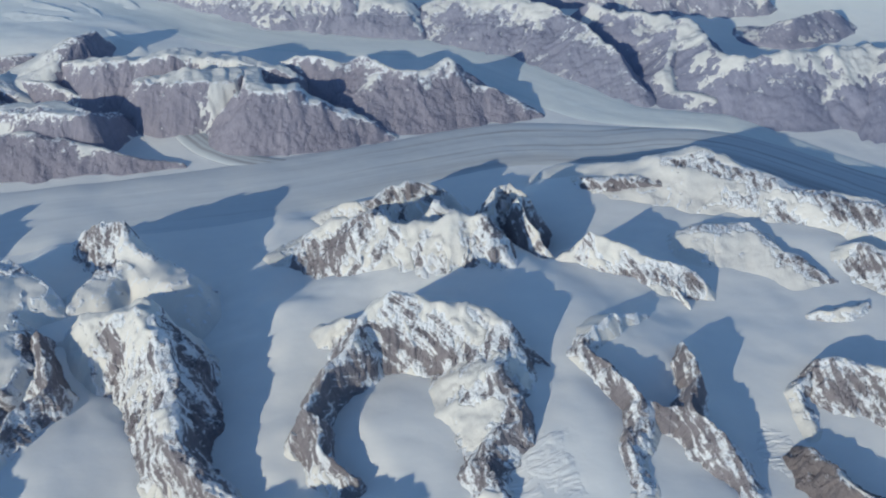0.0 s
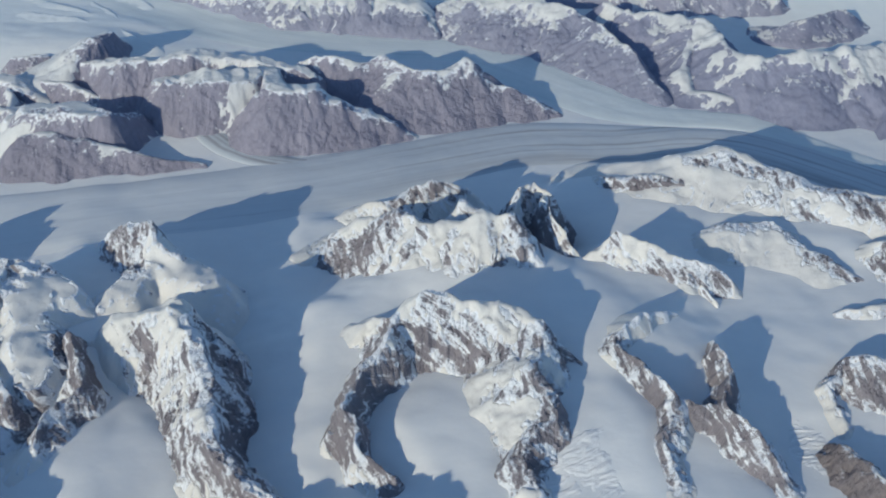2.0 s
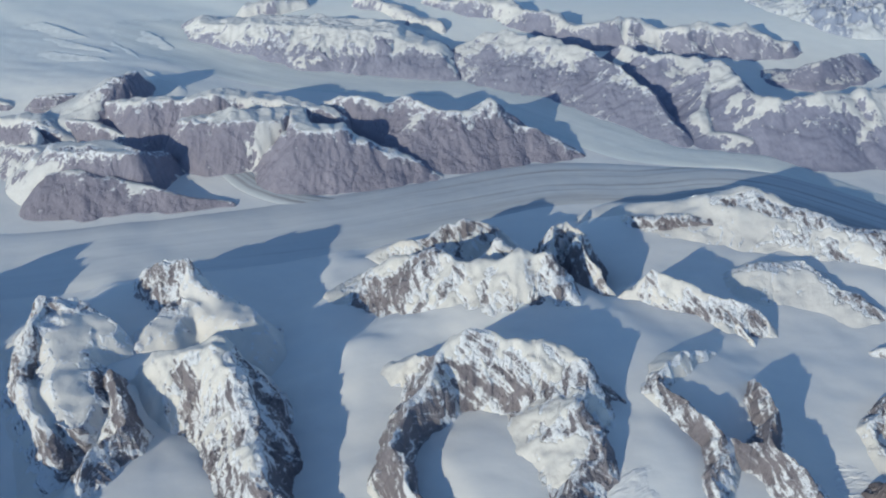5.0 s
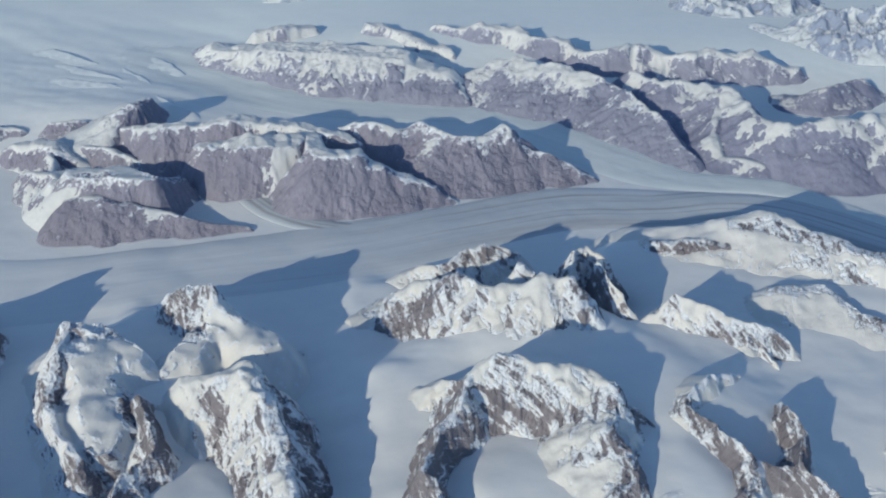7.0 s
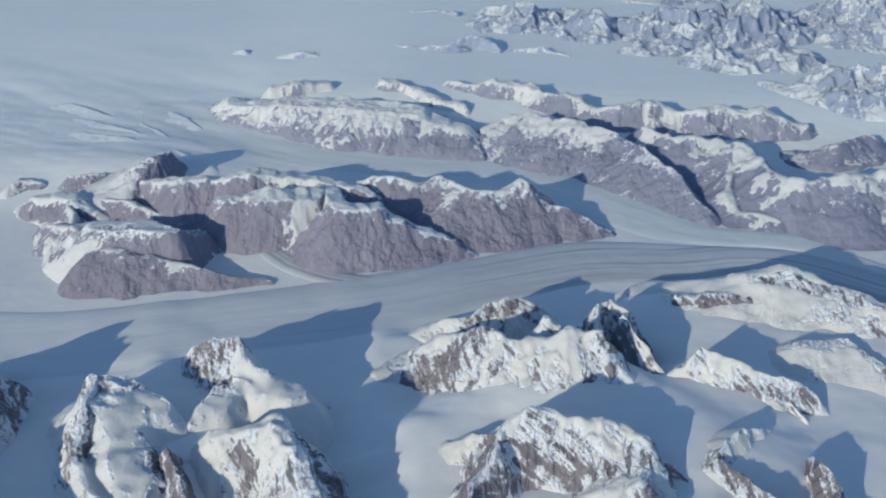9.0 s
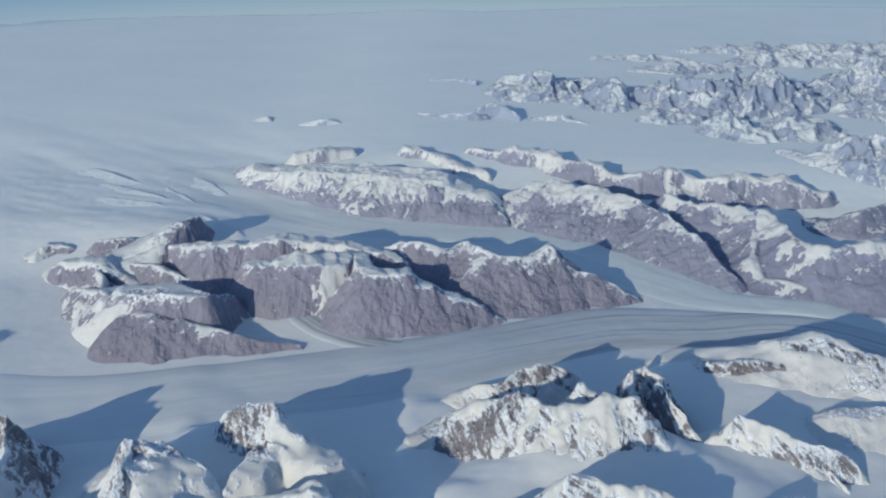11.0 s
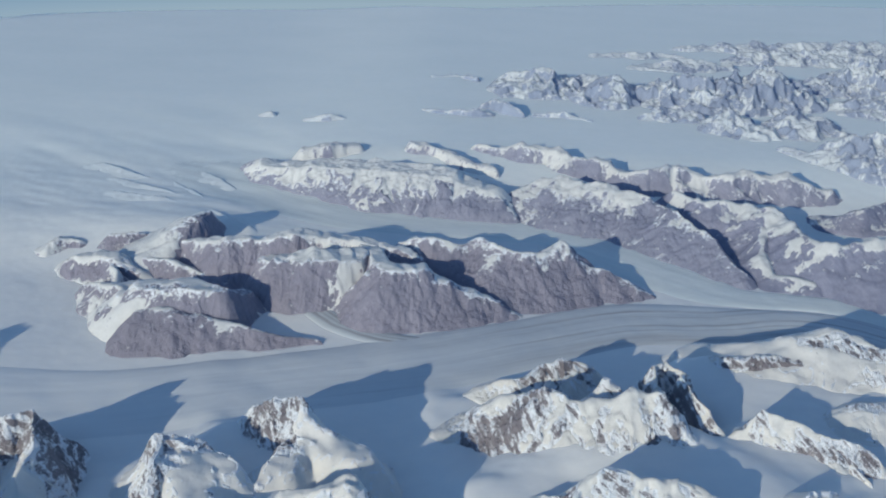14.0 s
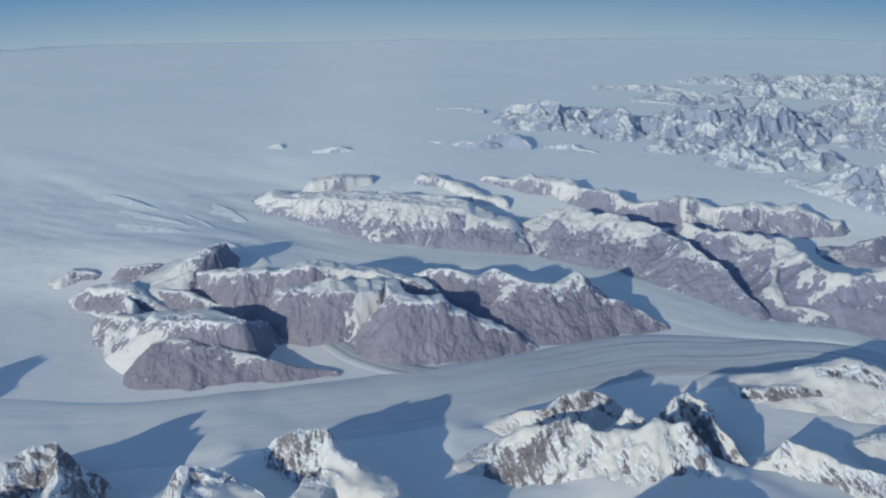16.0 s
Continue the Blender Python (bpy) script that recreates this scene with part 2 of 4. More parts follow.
def ground_height(x, y):
    z = 4.8 * ease(y, 214, 262) * ease(x, -90, -20) + 2.0 * ease(y, 230, 330) * ease(x, -20, -90)   # the ice cap inland
    z = z - 3.0 * ease(x, -40, -100) * ease(y, 215, 185)          # the glacier's lower head
    z = z + hump(x, y, -84, 205, 22, 16, 2.5)
    z = z + 0.32 * fbm(x * 0.45, y + 0.3 * x, 11, 3, 71) * ease(y, 186, 212) * ease(y, 340, 250) * ease(x, -15, -60)   # rolling drifts
    beyond = np.maximum(np.hypot(x + 20, y) - 468 - 0.06 * np.clip(x, -260, 0) - 0.48 * np.clip(x, 0, 260), 0)
    z = z - np.minimum(0.5 * beyond ** 2, 300)                  # the ice cap curves away
    near = (y > 40) & (y < 190) & (np.abs(x) < 150)
    xs, ys = x[near], y[near]
    xs, ys = xs + 1.5 * fbm(xs, ys, 9, 3, 51), ys + 1.5 * fbm(xs, ys, 9, 3, 52)
    total, weight = np.zeros(xs.shape), np.full(xs.shape, 0.02)
    for px, py, pz in BASINS + SNOWFIELD + VALLEYS:
        k = np.exp(-((xs - px) ** 2 + (ys - py) ** 2) / 52.0)
        total, weight = total + k * pz, weight + k
    local = np.zeros(np.shape(x))
    local[near] = total / weight
    return z + local + 0.42 * fbm(x * 0.8 + y * 0.3, y - x * 0.2, 13, 3, 3) * ease(y, 60, 90) * (0.85 * ease(y, 150, 128) + 0.15 * ease(y, 300, 180)) * ease(np.abs(x), 260, 160) + 0.05 * fbm(x, y, 3.2, 4, 9) * ease(y, 300, 220) * ease(y, 20, 50) * ease(np.abs(x), 210, 150)


def sheet(name, X, Y, Z, mat, keep=None, uv=None, smooth=True):
    """A mesh over a grid of points; keep says which of its cells stay."""
    ny, nx = X.shape
    ids = np.arange(nx * ny).reshape(ny, nx)
    quads = np.stack([ids[:-1, :-1], ids[:-1, 1:], ids[1:, 1:], ids[1:, :-1]], -1).reshape(-1, 4)
    if keep is not None:
        quads = quads[keep.reshape(-1)]
    used = np.zeros(nx * ny, bool)
    used[quads.ravel()] = True
    remap = np.cumsum(used) - 1
    co = np.stack([X, Y, Z], -1).reshape(-1, 3)[used]
    quads = remap[quads]
    me = bpy.data.meshes.new(name)
    me.vertices.add(len(co))
    me.vertices.foreach_set("co", co.astype(np.float32).ravel())
    me.loops.add(quads.size)
    me.loops.foreach_set("vertex_index", quads.astype(np.int32).ravel())
    me.polygons.add(len(quads))
    me.polygons.foreach_set("loop_start", (np.arange(len(quads)) * 4).astype(np.int32))
    me.update(calc_edges=True)
    me.polygons.foreach_set("use_smooth", np.full(len(quads), smooth))
    for title, pair in (uv or {}).items():
        layer = me.uv_layers.new(name=title)
        flat = np.stack(pair, -1).reshape(-1, 2)[used]
        layer.data.foreach_set("uv", flat[quads.ravel()].astype(np.float32).ravel())
    me.materials.append(mat)
    return me


def blurred(a, times):
    for _ in range(times):
        b = np.pad(a, 1, mode="edge")
        a = (b[:-2, 1:-1] + b[2:, 1:-1] + b[1:-1, :-2] + b[1:-1, 2:] + 2 * b[1:-1, 1:-1]) / 6
    return a


def crest_field(X, Y, ridges, base, sharp, seed, jag):
    """The height that a set of crest lines gives, and how far along and across each place lies.
    A crest line is a row of (x, y, z, width to its left, width to its right)."""
    best = np.full(X.shape, -99.0)
    along, across, rise = np.zeros(X.shape), np.ones(X.shape) * 9, np.ones(X.shape)
    for k, (flat, line) in enumerate(ridges):
        s0 = 40.0 * k
        for (x0, y0, z0, l0, r0), (x1, y1, z1, l1, r1) in zip(line[:-1], line[1:]):
            dx, dy = x1 - x0, y1 - y0
            length = math.hypot(dx, dy) or 1e-6
            u = np.clip(((X - x0) * dx + (Y - y0) * dy) / length ** 2, 0, 1)
            px, py = X - x0 - u * dx, Y - y0 - u * dy
            d = np.hypot(px, py)
            left = dx * py - dy * px
            soft = 0.5 + 0.5 * np.clip(left / (length * (d + 0.6)) * 1.6, -1, 1)
            w = (l0 + u * (l1 - l0)) * soft + (r0 + u * (r1 - r0)) * (1 - soft)
            zc = z0 + u * (z1 - z0)
            bump_along = fbm(s0 + u * length, 0 * u + 7.7 * k, 5.0 + 6.0 * jag, 4, seed + 301)
            zc = zc + jag * (zc - base) * bump_along
            w = w * (1 + 0.8 * jag * fbm(s0 + u * length, np.where(left > 0, 3.3, 9.1), 4.0 + 5.0 * jag, 3, seed + 311))
            q = d / w
            f = np.clip((1 - q) / (1 - flat), 0, 1)
            h = base + (zc - base) * f ** sharp - np.maximum(q - 1, 0) * w * 1.1
            on = h > best
            best = np.where(on, h, best)
            along = np.where(on, s0 + u * length, along)
            across = np.where(on, np.where(left > 0, q, -q), across)
            rise = np.where(on, zc - base, rise)
            s0 += length
    return best, along, across, rise


def mountain(name, label, ridges, base, step=0.22, sharp=1.1, rough=1.0, hold=1.0, flute=1.0, high=0.0, streak=0.7, speck=0.36, jag=0.06, zones=(), seed=1, alps=0.0, drift=0.0, bands=0.0,
             rock=None, snow=None, category="mountain", group=""):
    """A mountain of bare rock with a separate cover of snow on its gentler slopes. hold: the steepest slope on which
    snow stays; zones: lines (x, y, x, y, reach, amount) that the wind has filled or swept;
    high: how much more snow lies near the crest than at the foot; streak: how far it keeps to the gullies;
    speck: how patchy it is; jag: how uneven the crest; alps: how far it breaks into peaks; drift: how smooth its snow;
    bands: how strongly tilted beds of rock show through it."""
    pts = [p for _, line in ridges for p in line]
    m = 1.0
    x0, x1 = min(p[0] - max(p[3:]) for p in pts) - m, max(p[0] + max(p[3:]) for p in pts) + m
    y0, y1 = min(p[1] - max(p[3:]) for p in pts) - m, max(p[1] + max(p[3:]) for p in pts) + m
    X, Y = np.meshgrid(np.arange(x0, x1, step), np.arange(y0, y1, step))
    big = (step / 0.22) ** 0.3
    wx = X + 0.9 * fbm(X, Y, 5.0 * big, 5, seed + 11, 0.55) * rough
    wy = Y + 0.9 * fbm(X, Y, 5.0 * big, 5, seed + 23, 0.55) * rough
    H, along, across, rise = crest_field(wx, wy, ridges, base, sharp, seed, jag)
    q = np.abs(across)
    mid = np.clip(q * 2.5, 0, 1) * np.clip((1.2 - q) * 2.5, 0, 1)
    bent = along + 1.2 * fbm(X, Y, 3.0 * big, 3, seed + 61)
    gully = ridged(bent + np.sign(across) * 31, q * 3.0, 3.2 * big, 5, seed + 31, 0.62) - 0.55
    rill = ridged(bent * 1.0 + np.sign(across) * 17, q * 1.6, 1.15 * big, 3, seed + 37, 0.6) - 0.55
    H = H + rise * mid * (gully * 0.20 + rill * 0.045) * flute * rough
    tall = np.clip((H - base) / (rise + 0.1), 0, 1)
    if alps:
        H = H + alps * rise * (ridged(X, Y, 10.0 if step < 0.42 else 6.5, 5, seed + 3, 0.58) - 0.62) * np.clip(tall * 2, 0, 1)
    H = H + (0.09 * rise * fbm(X, Y, 6.0, 4, seed) + 0.75 * (ridged(X, Y, 2.6 * big, 5, seed + 5, 0.6) - 0.6)) * rough * (0.15 + 0.85 * tall)
    ground = ground_height(X, Y)
    S = blurred(H, round((0.8 + 3.2 * drift) / step) if step < 0.25 else 1)
    gy, gx = np.gradient(blurred(S, 3), step)
    slope = np.hypot(gx, gy)
    patch = fbm(X, Y, 5.0 * big, 6, seed + 41, 0.62)
    if step > 0.2:
        patch = patch + 0.55 * fbm(X, Y, 1.5 * big, 4, seed + 47, 0.65)
    thick = np.minimum(0.9 * (hold - slope), 0.5) + speck * patch
    zwx, zwy = X + 1.1 * fbm(X, Y, 2.4 * big, 4, seed + 81, 0.6), Y + 1.1 * fbm(X, Y, 2.4 * big, 4, seed + 91, 0.6)
    blown = np.zeros(X.shape)
    for zx, zy, ex, ey, zr, amount in zones:
        u = np.clip(((zwx - zx) * (ex - zx) + (zwy - zy) * (ey - zy)) / ((ex - zx) ** 2 + (ey - zy) ** 2 + 1e-6), 0, 1)
        blown = blown + amount * np.exp(-(((zwx - zx - u * (ex - zx)) ** 2 + (zwy - zy - u * (ey - zy)) ** 2) / zr ** 2) ** 2)
    thick = thick + np.clip(blown, -1.4, 2) + high * (tall - 0.5) - (streak * gully + (1.7 - drift if step < 0.25 else 0.8) * rill) * mid
    if bands:
        level = H + 0.55 * X - 0.2 * Y + 0.5 * fbm(X, Y, 4.0, 3, seed + 55)
        thick = thick + bands * (1.6 * value_noise(level / 0.85, along / 7.0, seed + 57) + 0.8 * value_noise(level / 0.34, along / 3.0, seed + 58) - 1.2) * np.clip(1.6 * slope, 0, 1)
    crag = np.clip(-thick, 0, 1)
    H = H + crag * ((0.6 if step < 0.25 else 0.4) * (ridged(X, Y, 1.2 * big, 4, seed + 71, 0.6) - 0.6)) * rough
    snow_z = np.maximum(S, H - 0.12 - 0.45 * drift) + np.clip(thick * 0.6, -0.8, 0.16 if step < 0.25 else 0.08)
    keep_r = (H > ground - 0.6)
    keep_s = (snow_z > ground - 0.4) & (snow_z > H - 0.25)
    cells = lambda k: k[:-1, :-1] | k[1:, :-1] | k[:-1, 1:] | k[1:, 1:]
    cx, cy = sum(p[0] for p in pts) / len(pts), sum(p[1] for p in pts) / len(pts)
    thing = tagged(new(name), label, category, group)
    thing.location = (cx, cy, base)
    fall = {"fall": (bent, np.sign(across) * q * 6), "lie": (tall, np.clip(thick, -2, 2))}
    a = new("rock_face", sheet("rock_face", X - cx, Y - cy, H - base, rock or ROCK, cells(keep_r), uv=fall, smooth=step > 0.25))
    b = new("snow_cover", sheet("snow_cover", X - cx, Y - cy, snow_z - base, snow or SNOW, cells(keep_s), uv=fall))
    for part_ob, text in ((a, "weathered rock with gullies"), (b, "wind-packed white snow")):
        part_ob.parent = thing
        tagged(part_ob, text)
    tagged(b, kind="stuff")
    return thing

# ---------------------------------------------------------------- ground and glaciers
def spaced(lo, hi, step, far, grow=1.25):
    """Even steps between lo and hi, then ever longer ones out to far on both sides."""
    mid = list(np.arange(lo, hi + step, step))
    out, d, v = [], step, mid[-1]
    while v < far[1]:
        d *= grow
        v += d
        out.append(v)
    back_side, d, v = [], step, mid[0]
    while v > far[0]:
        d *= grow
        v -= d
        back_side.append(v)
    return np.array(back_side[::-1] + mid + out)


rows_y = np.unique(np.concatenate([spaced(50, 230, 0.55, (-3500, 3500), 1.04), np.arange(425, 600, 1.5)]))
gx, gy = np.meshgrid(spaced(-140, 150, 0.55, (-3500, 3500), 1.1), rows_y)
def ground_material():
    """Drifted snow near the coast; the ice cap's paler, greener colour stands for haze."""
    m, t, s = material("snow_with_far_haze")
    p = place(t)
    split = t.nodes.new("ShaderNodeSeparateXYZ")
    t.links.new(p, split.inputs["Vector"])
    big, mid = noise_node(t, p, 0.05, 4, 0.55, (0.5, 1, 1)), noise_node(t, p, 0.4, 7, 0.6, (0.7, 1, 1))
    tone = span(t, sums(t, "ADD", sums(t, "MULTIPLY", big, 0.6), sums(t, "MULTIPLY", mid, 0.4)), 0.33, 0.67)
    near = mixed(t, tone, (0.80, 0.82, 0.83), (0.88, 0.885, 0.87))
    # haze brightness of the distance, put into the ice cap's base colour
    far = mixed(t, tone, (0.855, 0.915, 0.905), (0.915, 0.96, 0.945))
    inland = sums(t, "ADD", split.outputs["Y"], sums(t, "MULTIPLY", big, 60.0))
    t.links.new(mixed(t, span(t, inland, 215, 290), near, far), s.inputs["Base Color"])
    s.inputs["Roughness"].default_value = 0.65
    s.inputs["Specular IOR Level"].default_value = 0.3
    t.links.new(bump(t, mid, 0.12, 0.5), s.inputs["Normal"])
    return m


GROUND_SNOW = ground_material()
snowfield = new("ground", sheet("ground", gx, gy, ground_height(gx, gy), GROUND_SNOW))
tagged(snowfield, "snow-covered land and pale blue-grey ice cap", "snowfield", kind="structure")


def low_sky():
    n, r = 120, 1500.0
    a = np.linspace(0, 2 * math.pi, n)[None, :] + np.zeros((6, 1))
    z = np.linspace(-420, 110, 6)[:, None] + np.zeros((1, n))
    ob = new("backdrop", sheet("backdrop", -20 + r * np.cos(a), r * np.sin(a), z, LOW_SKY))
    return tagged(ob, "pale blue sky low over the far ice", "sky", kind="structure")


low_sky()


def smooth_line(points, n):
    """A smooth curve through a few places, as n rows."""
    p = np.array(points, float)
    p = np.vstack([2 * p[0] - p[1], p, 2 * p[-1] - p[-2]])
    rows = []
    for u in np.linspace(0, len(p) - 3 - 1e-6, n):
        k = int(u)
        f = u - k
        a, b, c, d = p[k:k + 4]
        rows.append(0.5 * (2 * b + (c - a) * f + (2 * a - 5 * b + 4 * c - d) * f * f + (3 * b - a - 3 * c + d) * f ** 3))
    return np.array(rows)


def ribbon(points, n, m, lift, mat, name, crown=0.0, wave=0.0, seed=0):
    """A band of ice along a line of (x, y, half width left, half width right), with its flow in its coordinates."""
    line = smooth_line(points, n)
    tx, ty = np.gradient(line[:, 0]), np.gradient(line[:, 1])
    size = np.hypot(tx, ty)
    nx_, ny_ = -ty / size, tx / size
    s = np.cumsum(size)
    v = np.linspace(-1, 1, m)[None, :]
    wide = np.where(v > 0, line[:, 2:3], line[:, 3:4])
    off = v * wide
    X, Y = line[:, 0:1] + nx_[:, None] * off, line[:, 1:2] + ny_[:, None] * off
    Z = ground_height(X, Y) + lift - 1.2 * np.abs(v) ** 6 * lift * 2 + crown * (1 - v * v)
    Z = Z + wave * fbm(s[:, None] * 0.08 + 0 * off, off, 2.2, 4, seed)
    ends = ease(np.linspace(0, 1, n), 0, 0.14) * ease(np.linspace(1, 0, n), 0, 0.06)
    Z = Z - 1.6 * lift * (1 - ends[:, None])
    return sheet(name, X, Y, Z, mat, uv={"UVMap": (s[:, None] + 0 * off, off + 0 * s[:, None])})


tagged(new("glacier", ribbon(((-161.0, 132.5, 14, 14), (-121.0, 138.6, 13, 14), (-84.0, 140.0, 10, 14), (-58.0, 145.0, 9, 14), (-31.0, 151.0, 10, 12), (-8.0, 160.0, 9.5, 9.5), (11.0, 167.5, 10, 9), (30.0, 169.0, 8.5, 9), (45.0, 172.0, 4.4, 6), (57.0, 169.5, 5, 7), (72.0, 158.5, 6, 8), (88.0, 146.5, 8, 8), (106.0, 132.5, 9, 9)),
    340, 64, 0.25, GLACIER, "glacier", 0.3, 0.03, 5)), "broad grey-white valley glacier with dark flow bands", "glacier", kind="structure")
tagged(new("glacier", ribbon(((-99.3, 252.0, 20, 16), (-70.0, 232.5, 17, 14), (-47.0, 218.5, 9, 9), (-19.0, 213.0, 7, 7), (0.0, 211.0, 7, 7), (17.0, 197.5, 9, 9), (29.5, 186.5, 9, 9), (39.0, 181.0, 5.4, 5.2), (49.0, 179.8, 4.6, 4), (58.0, 177.6, 4.8, 4), (65.5, 170.6, 4.6, 4), (74.0, 163.0, 5, 5), (90.0, 150.0, 6, 5)),
    260, 44, 0.18, GLACIER_PALE, "glacier", 0.1, 0.0, 9)), "pale tributary glacier flowing down from ice cap", "glacier", kind="structure")
tagged(new("glacier", ribbon(((-53.0, 173.5, 2.5, 2.5), (-50.0, 169.6, 3, 3), (-46.0, 165.2, 3.2, 3.2), (-40.5, 161.2, 3, 3), (-33.0, 158.6, 2.5, 3), (-26.0, 158.0, 2, 2)),
    90, 24, 0.22, GLACIER_STRIPED, "glacier", 0.05, 0.03, 15)), "short side glacier striped with dark rubble", "glacier", kind="structure")


# ---------------------------------------------------------------- mountains of the near shore
mountain("cirque_mountain", "horseshoe mountain of dark rock round a snow bowl", [
    (0.05, ((-9.3, 76.6, 6.4, 2, 2), (-13.6, 79.7, 8.2, 2.5, 2.5), (-15.7, 84.9, 9.8, 3, 3), (-13.2, 91.1, 11.0, 5, 4.5), (-9.4, 98.5, 13.8, 7, 6.5), (-6.5, 100.1, 15.0, 9, 7.5), (0.6, 99.5, 14.3, 9, 9), (6.3, 99.1, 13.3, 7, 12), (8.5, 95.7, 12.8, 5, 14), (7.1, 90.4, 12.0, 4, 14), (8.9, 86.6, 10.8, 4, 13), (9.1, 83.6, 9.6, 4, 9), (5.6, 78.6, 8.2, 4, 6), (6.2, 73.9, 6.5, 4, 4))),
    (0, ((8.8, 96.0, 12.4, 3.5, 3.5), (13.6, 95.2, 8.5, 3, 3))),
    (0, ((-9.5, 99.5, 13.0, 4, 4), (-13.0, 103.2, 8.4, 5, 6), (-16.0, 104.4, 6.2, 5, 5))),
], base=4, seed=3, step=0.15, hold=1.9, speck=0.38, bands=0.75, flute=0.6,
    zones=((-13.1, 102.5, -11.9, 90.5, 2.8, -1.5), (-6.1, 99.6, -8.9, 94.7, 2.6, -0.35), (-10.1, 97.6, -4.4, 99.1, 1.6, -0.3), (-5.5, 96.7, -1.1, 95.8, 2.3, -0.35), (-0.8, 98.7, 4.9, 98.7, 1.2, -0.4), (-1.4, 94.4, 6.7, 94.2, 1.3, -0.8), (2.0, 88.3, 7.1, 87.7, 1.3, -1), (-16.5, 91.7, -15.7, 84.2, 2.4, -1.5), (-15.7, 84.2, -9.3, 76.6, 2.2, -1.3), (7.7, 94.8, 13.8, 94.8, 2.4, -1.1), (8.1, 88.9, 12.9, 88.1, 2.4, -1.5), (9.9, 85.0, 12.1, 85.6, 2.4, -1.5), (6.1, 79.0, 12.0, 83.7, 3.2, -1.7), (2.6, 76.7, 4.2, 77.6, 2, -0.8), (-5.2, 86.2, -2.4, 84.5, 5, 0.6), (-18.0, 104.4, -13.6, 103.4, 3.0, 1.5)))
mountain("rock_ridge", "steep jagged ridge with snow ledges beside shaded valley", [
    (0.1, ((-47.4, 102.2, 8.6, 6, 9), (-38.6, 101.1, 11.4, 8, 10), (-34.4, 95.1, 10.6, 7, 9), (-33.4, 90.9, 9.6, 7, 9), (-31.9, 84.9, 8.8, 7, 8), (-30.8, 81.1, 8.0, 6, 7), (-27.6, 77.7, 6.4, 6, 6), (-23.3, 74.3, 5.0, 5, 5))),
], base=0, seed=8, step=0.16, hold=2.6, speck=0.42, bands=0.6,
    zones=((-43.6, 98.7, -41.6, 93.3, 1.3, -1.1), (-36.7, 92.9, -33.4, 88.7, 1.7, -1), (-39.6, 89.0, -34.4, 82.6, 1.8, -1.1), (-35.6, 81.7, -24.7, 75.7, 2.3, -1.3), (-45.3, 100.2, -38.7, 98.7, 0.9, -0.6), (-35.5, 96.6, -33.9, 93.9, 1, -0.7), (-33.4, 98.1, -29.4, 86.9, 3.5, -1.6), (-29.4, 86.9, -27.2, 83.0, 3, -1.5), (-38.9, 94.6, -39.8, 92.4, 0.9, -0.7),))
mountain("snowy_peak", "small pointed rock peak with snow shoulder", [
    (0.05, ((-55.3, 122.8, 5.0, 4, 5), (-52.3, 125.2, 8.4, 6, 7), (-48.4, 122.6, 11.2, 6, 9), (-45.8, 119.6, 9.4, 6, 8), (-43.1, 117.4, 8.0, 6, 6))),
    (0.3, ((-45.3, 118.9, 7.0, 6, 8), (-39.1, 114.9, 6.2, 6, 8), (-37.3, 113.4, 4.6, 6, 7))),
    (0.3, ((-47.2, 117.3, 6.0, 6, 7), (-48.9, 110.7, 5.8, 6, 7), (-51.2, 109.8, 5.2, 5, 6))),
], base=0.5, seed=14, step=0.16, hold=2.2, drift=0.8, snow=SNOW_CLEAN,
    zones=((-54.4, 123.2, -48.7, 115.3, 2.6, -1.5), (-50.9, 124.2, -47.3, 122.2, 1.7, -0.8), (-51.6, 122.2, -48.6, 121.2, 2.1, -0.9), (-44.5, 115.3, -37.4, 112.2, 4, 1), (-50.1, 109.3, -44.8, 111.6, 4, 1),))
mountain("snow_dome_mountain", "broad snow dome rimmed by broken crags", [
    (0.2, ((-66.7, 114.2, 8.8, 5, 6), (-60.4, 113.4, 8.4, 5, 7), (-56.2, 107.8, 7.4, 6, 7))),
    (0.35, ((-64.3, 111.2, 7.6, 8, 7), (-59.4, 103.0, 7.2, 8, 7), (-56.2, 96.0, 6.4, 7, 7), (-56.0, 92.7, 5.6, 6, 6))),
    (0, ((-53.0, 99.6, 8.2, 3, 4), (-51.1, 95.9, 7.6, 3, 4), (-48.5, 91.1, 6.8, 3.5, 4), (-51.1, 88.4, 6.4, 4, 4), (-52.0, 81.8, 5.0, 4, 4))),
    (0.1, ((-66.7, 114.2, 8.8, 4, 4), (-65.9, 104.7, 7.6, 5, 4), (-65.6, 100.7, 6.0, 5, 3), (-59.3, 90.1, 6.0, 4, 3), (-57.3, 86.5, 4.8, 4, 3))),
], base=1, seed=21, step=0.16, hold=2.0, drift=1.0, snow=SNOW_CLEAN,
    zones=((-54.4, 101.4, -49.9, 92.4, 2.2, -1.3), (-51.8, 101.7, -48.0, 95.7, 2.7, -1.5), (-49.1, 89.0, -49.3, 86.4, 2.5, -1.3), (-66.1, 105.8, -65.2, 100.7, 2.3, -1.2), (-66.1, 113.7, -60.3, 113.0, 1.8, -0.9), (-58.0, 88.9, -55.7, 86.1, 2.4, -1.3), (-54.0, 89.8, -51.2, 83.2, 2.3, -1.1), (-65.8, 111.3, -63.5, 108.8, 1.6, -0.8),))
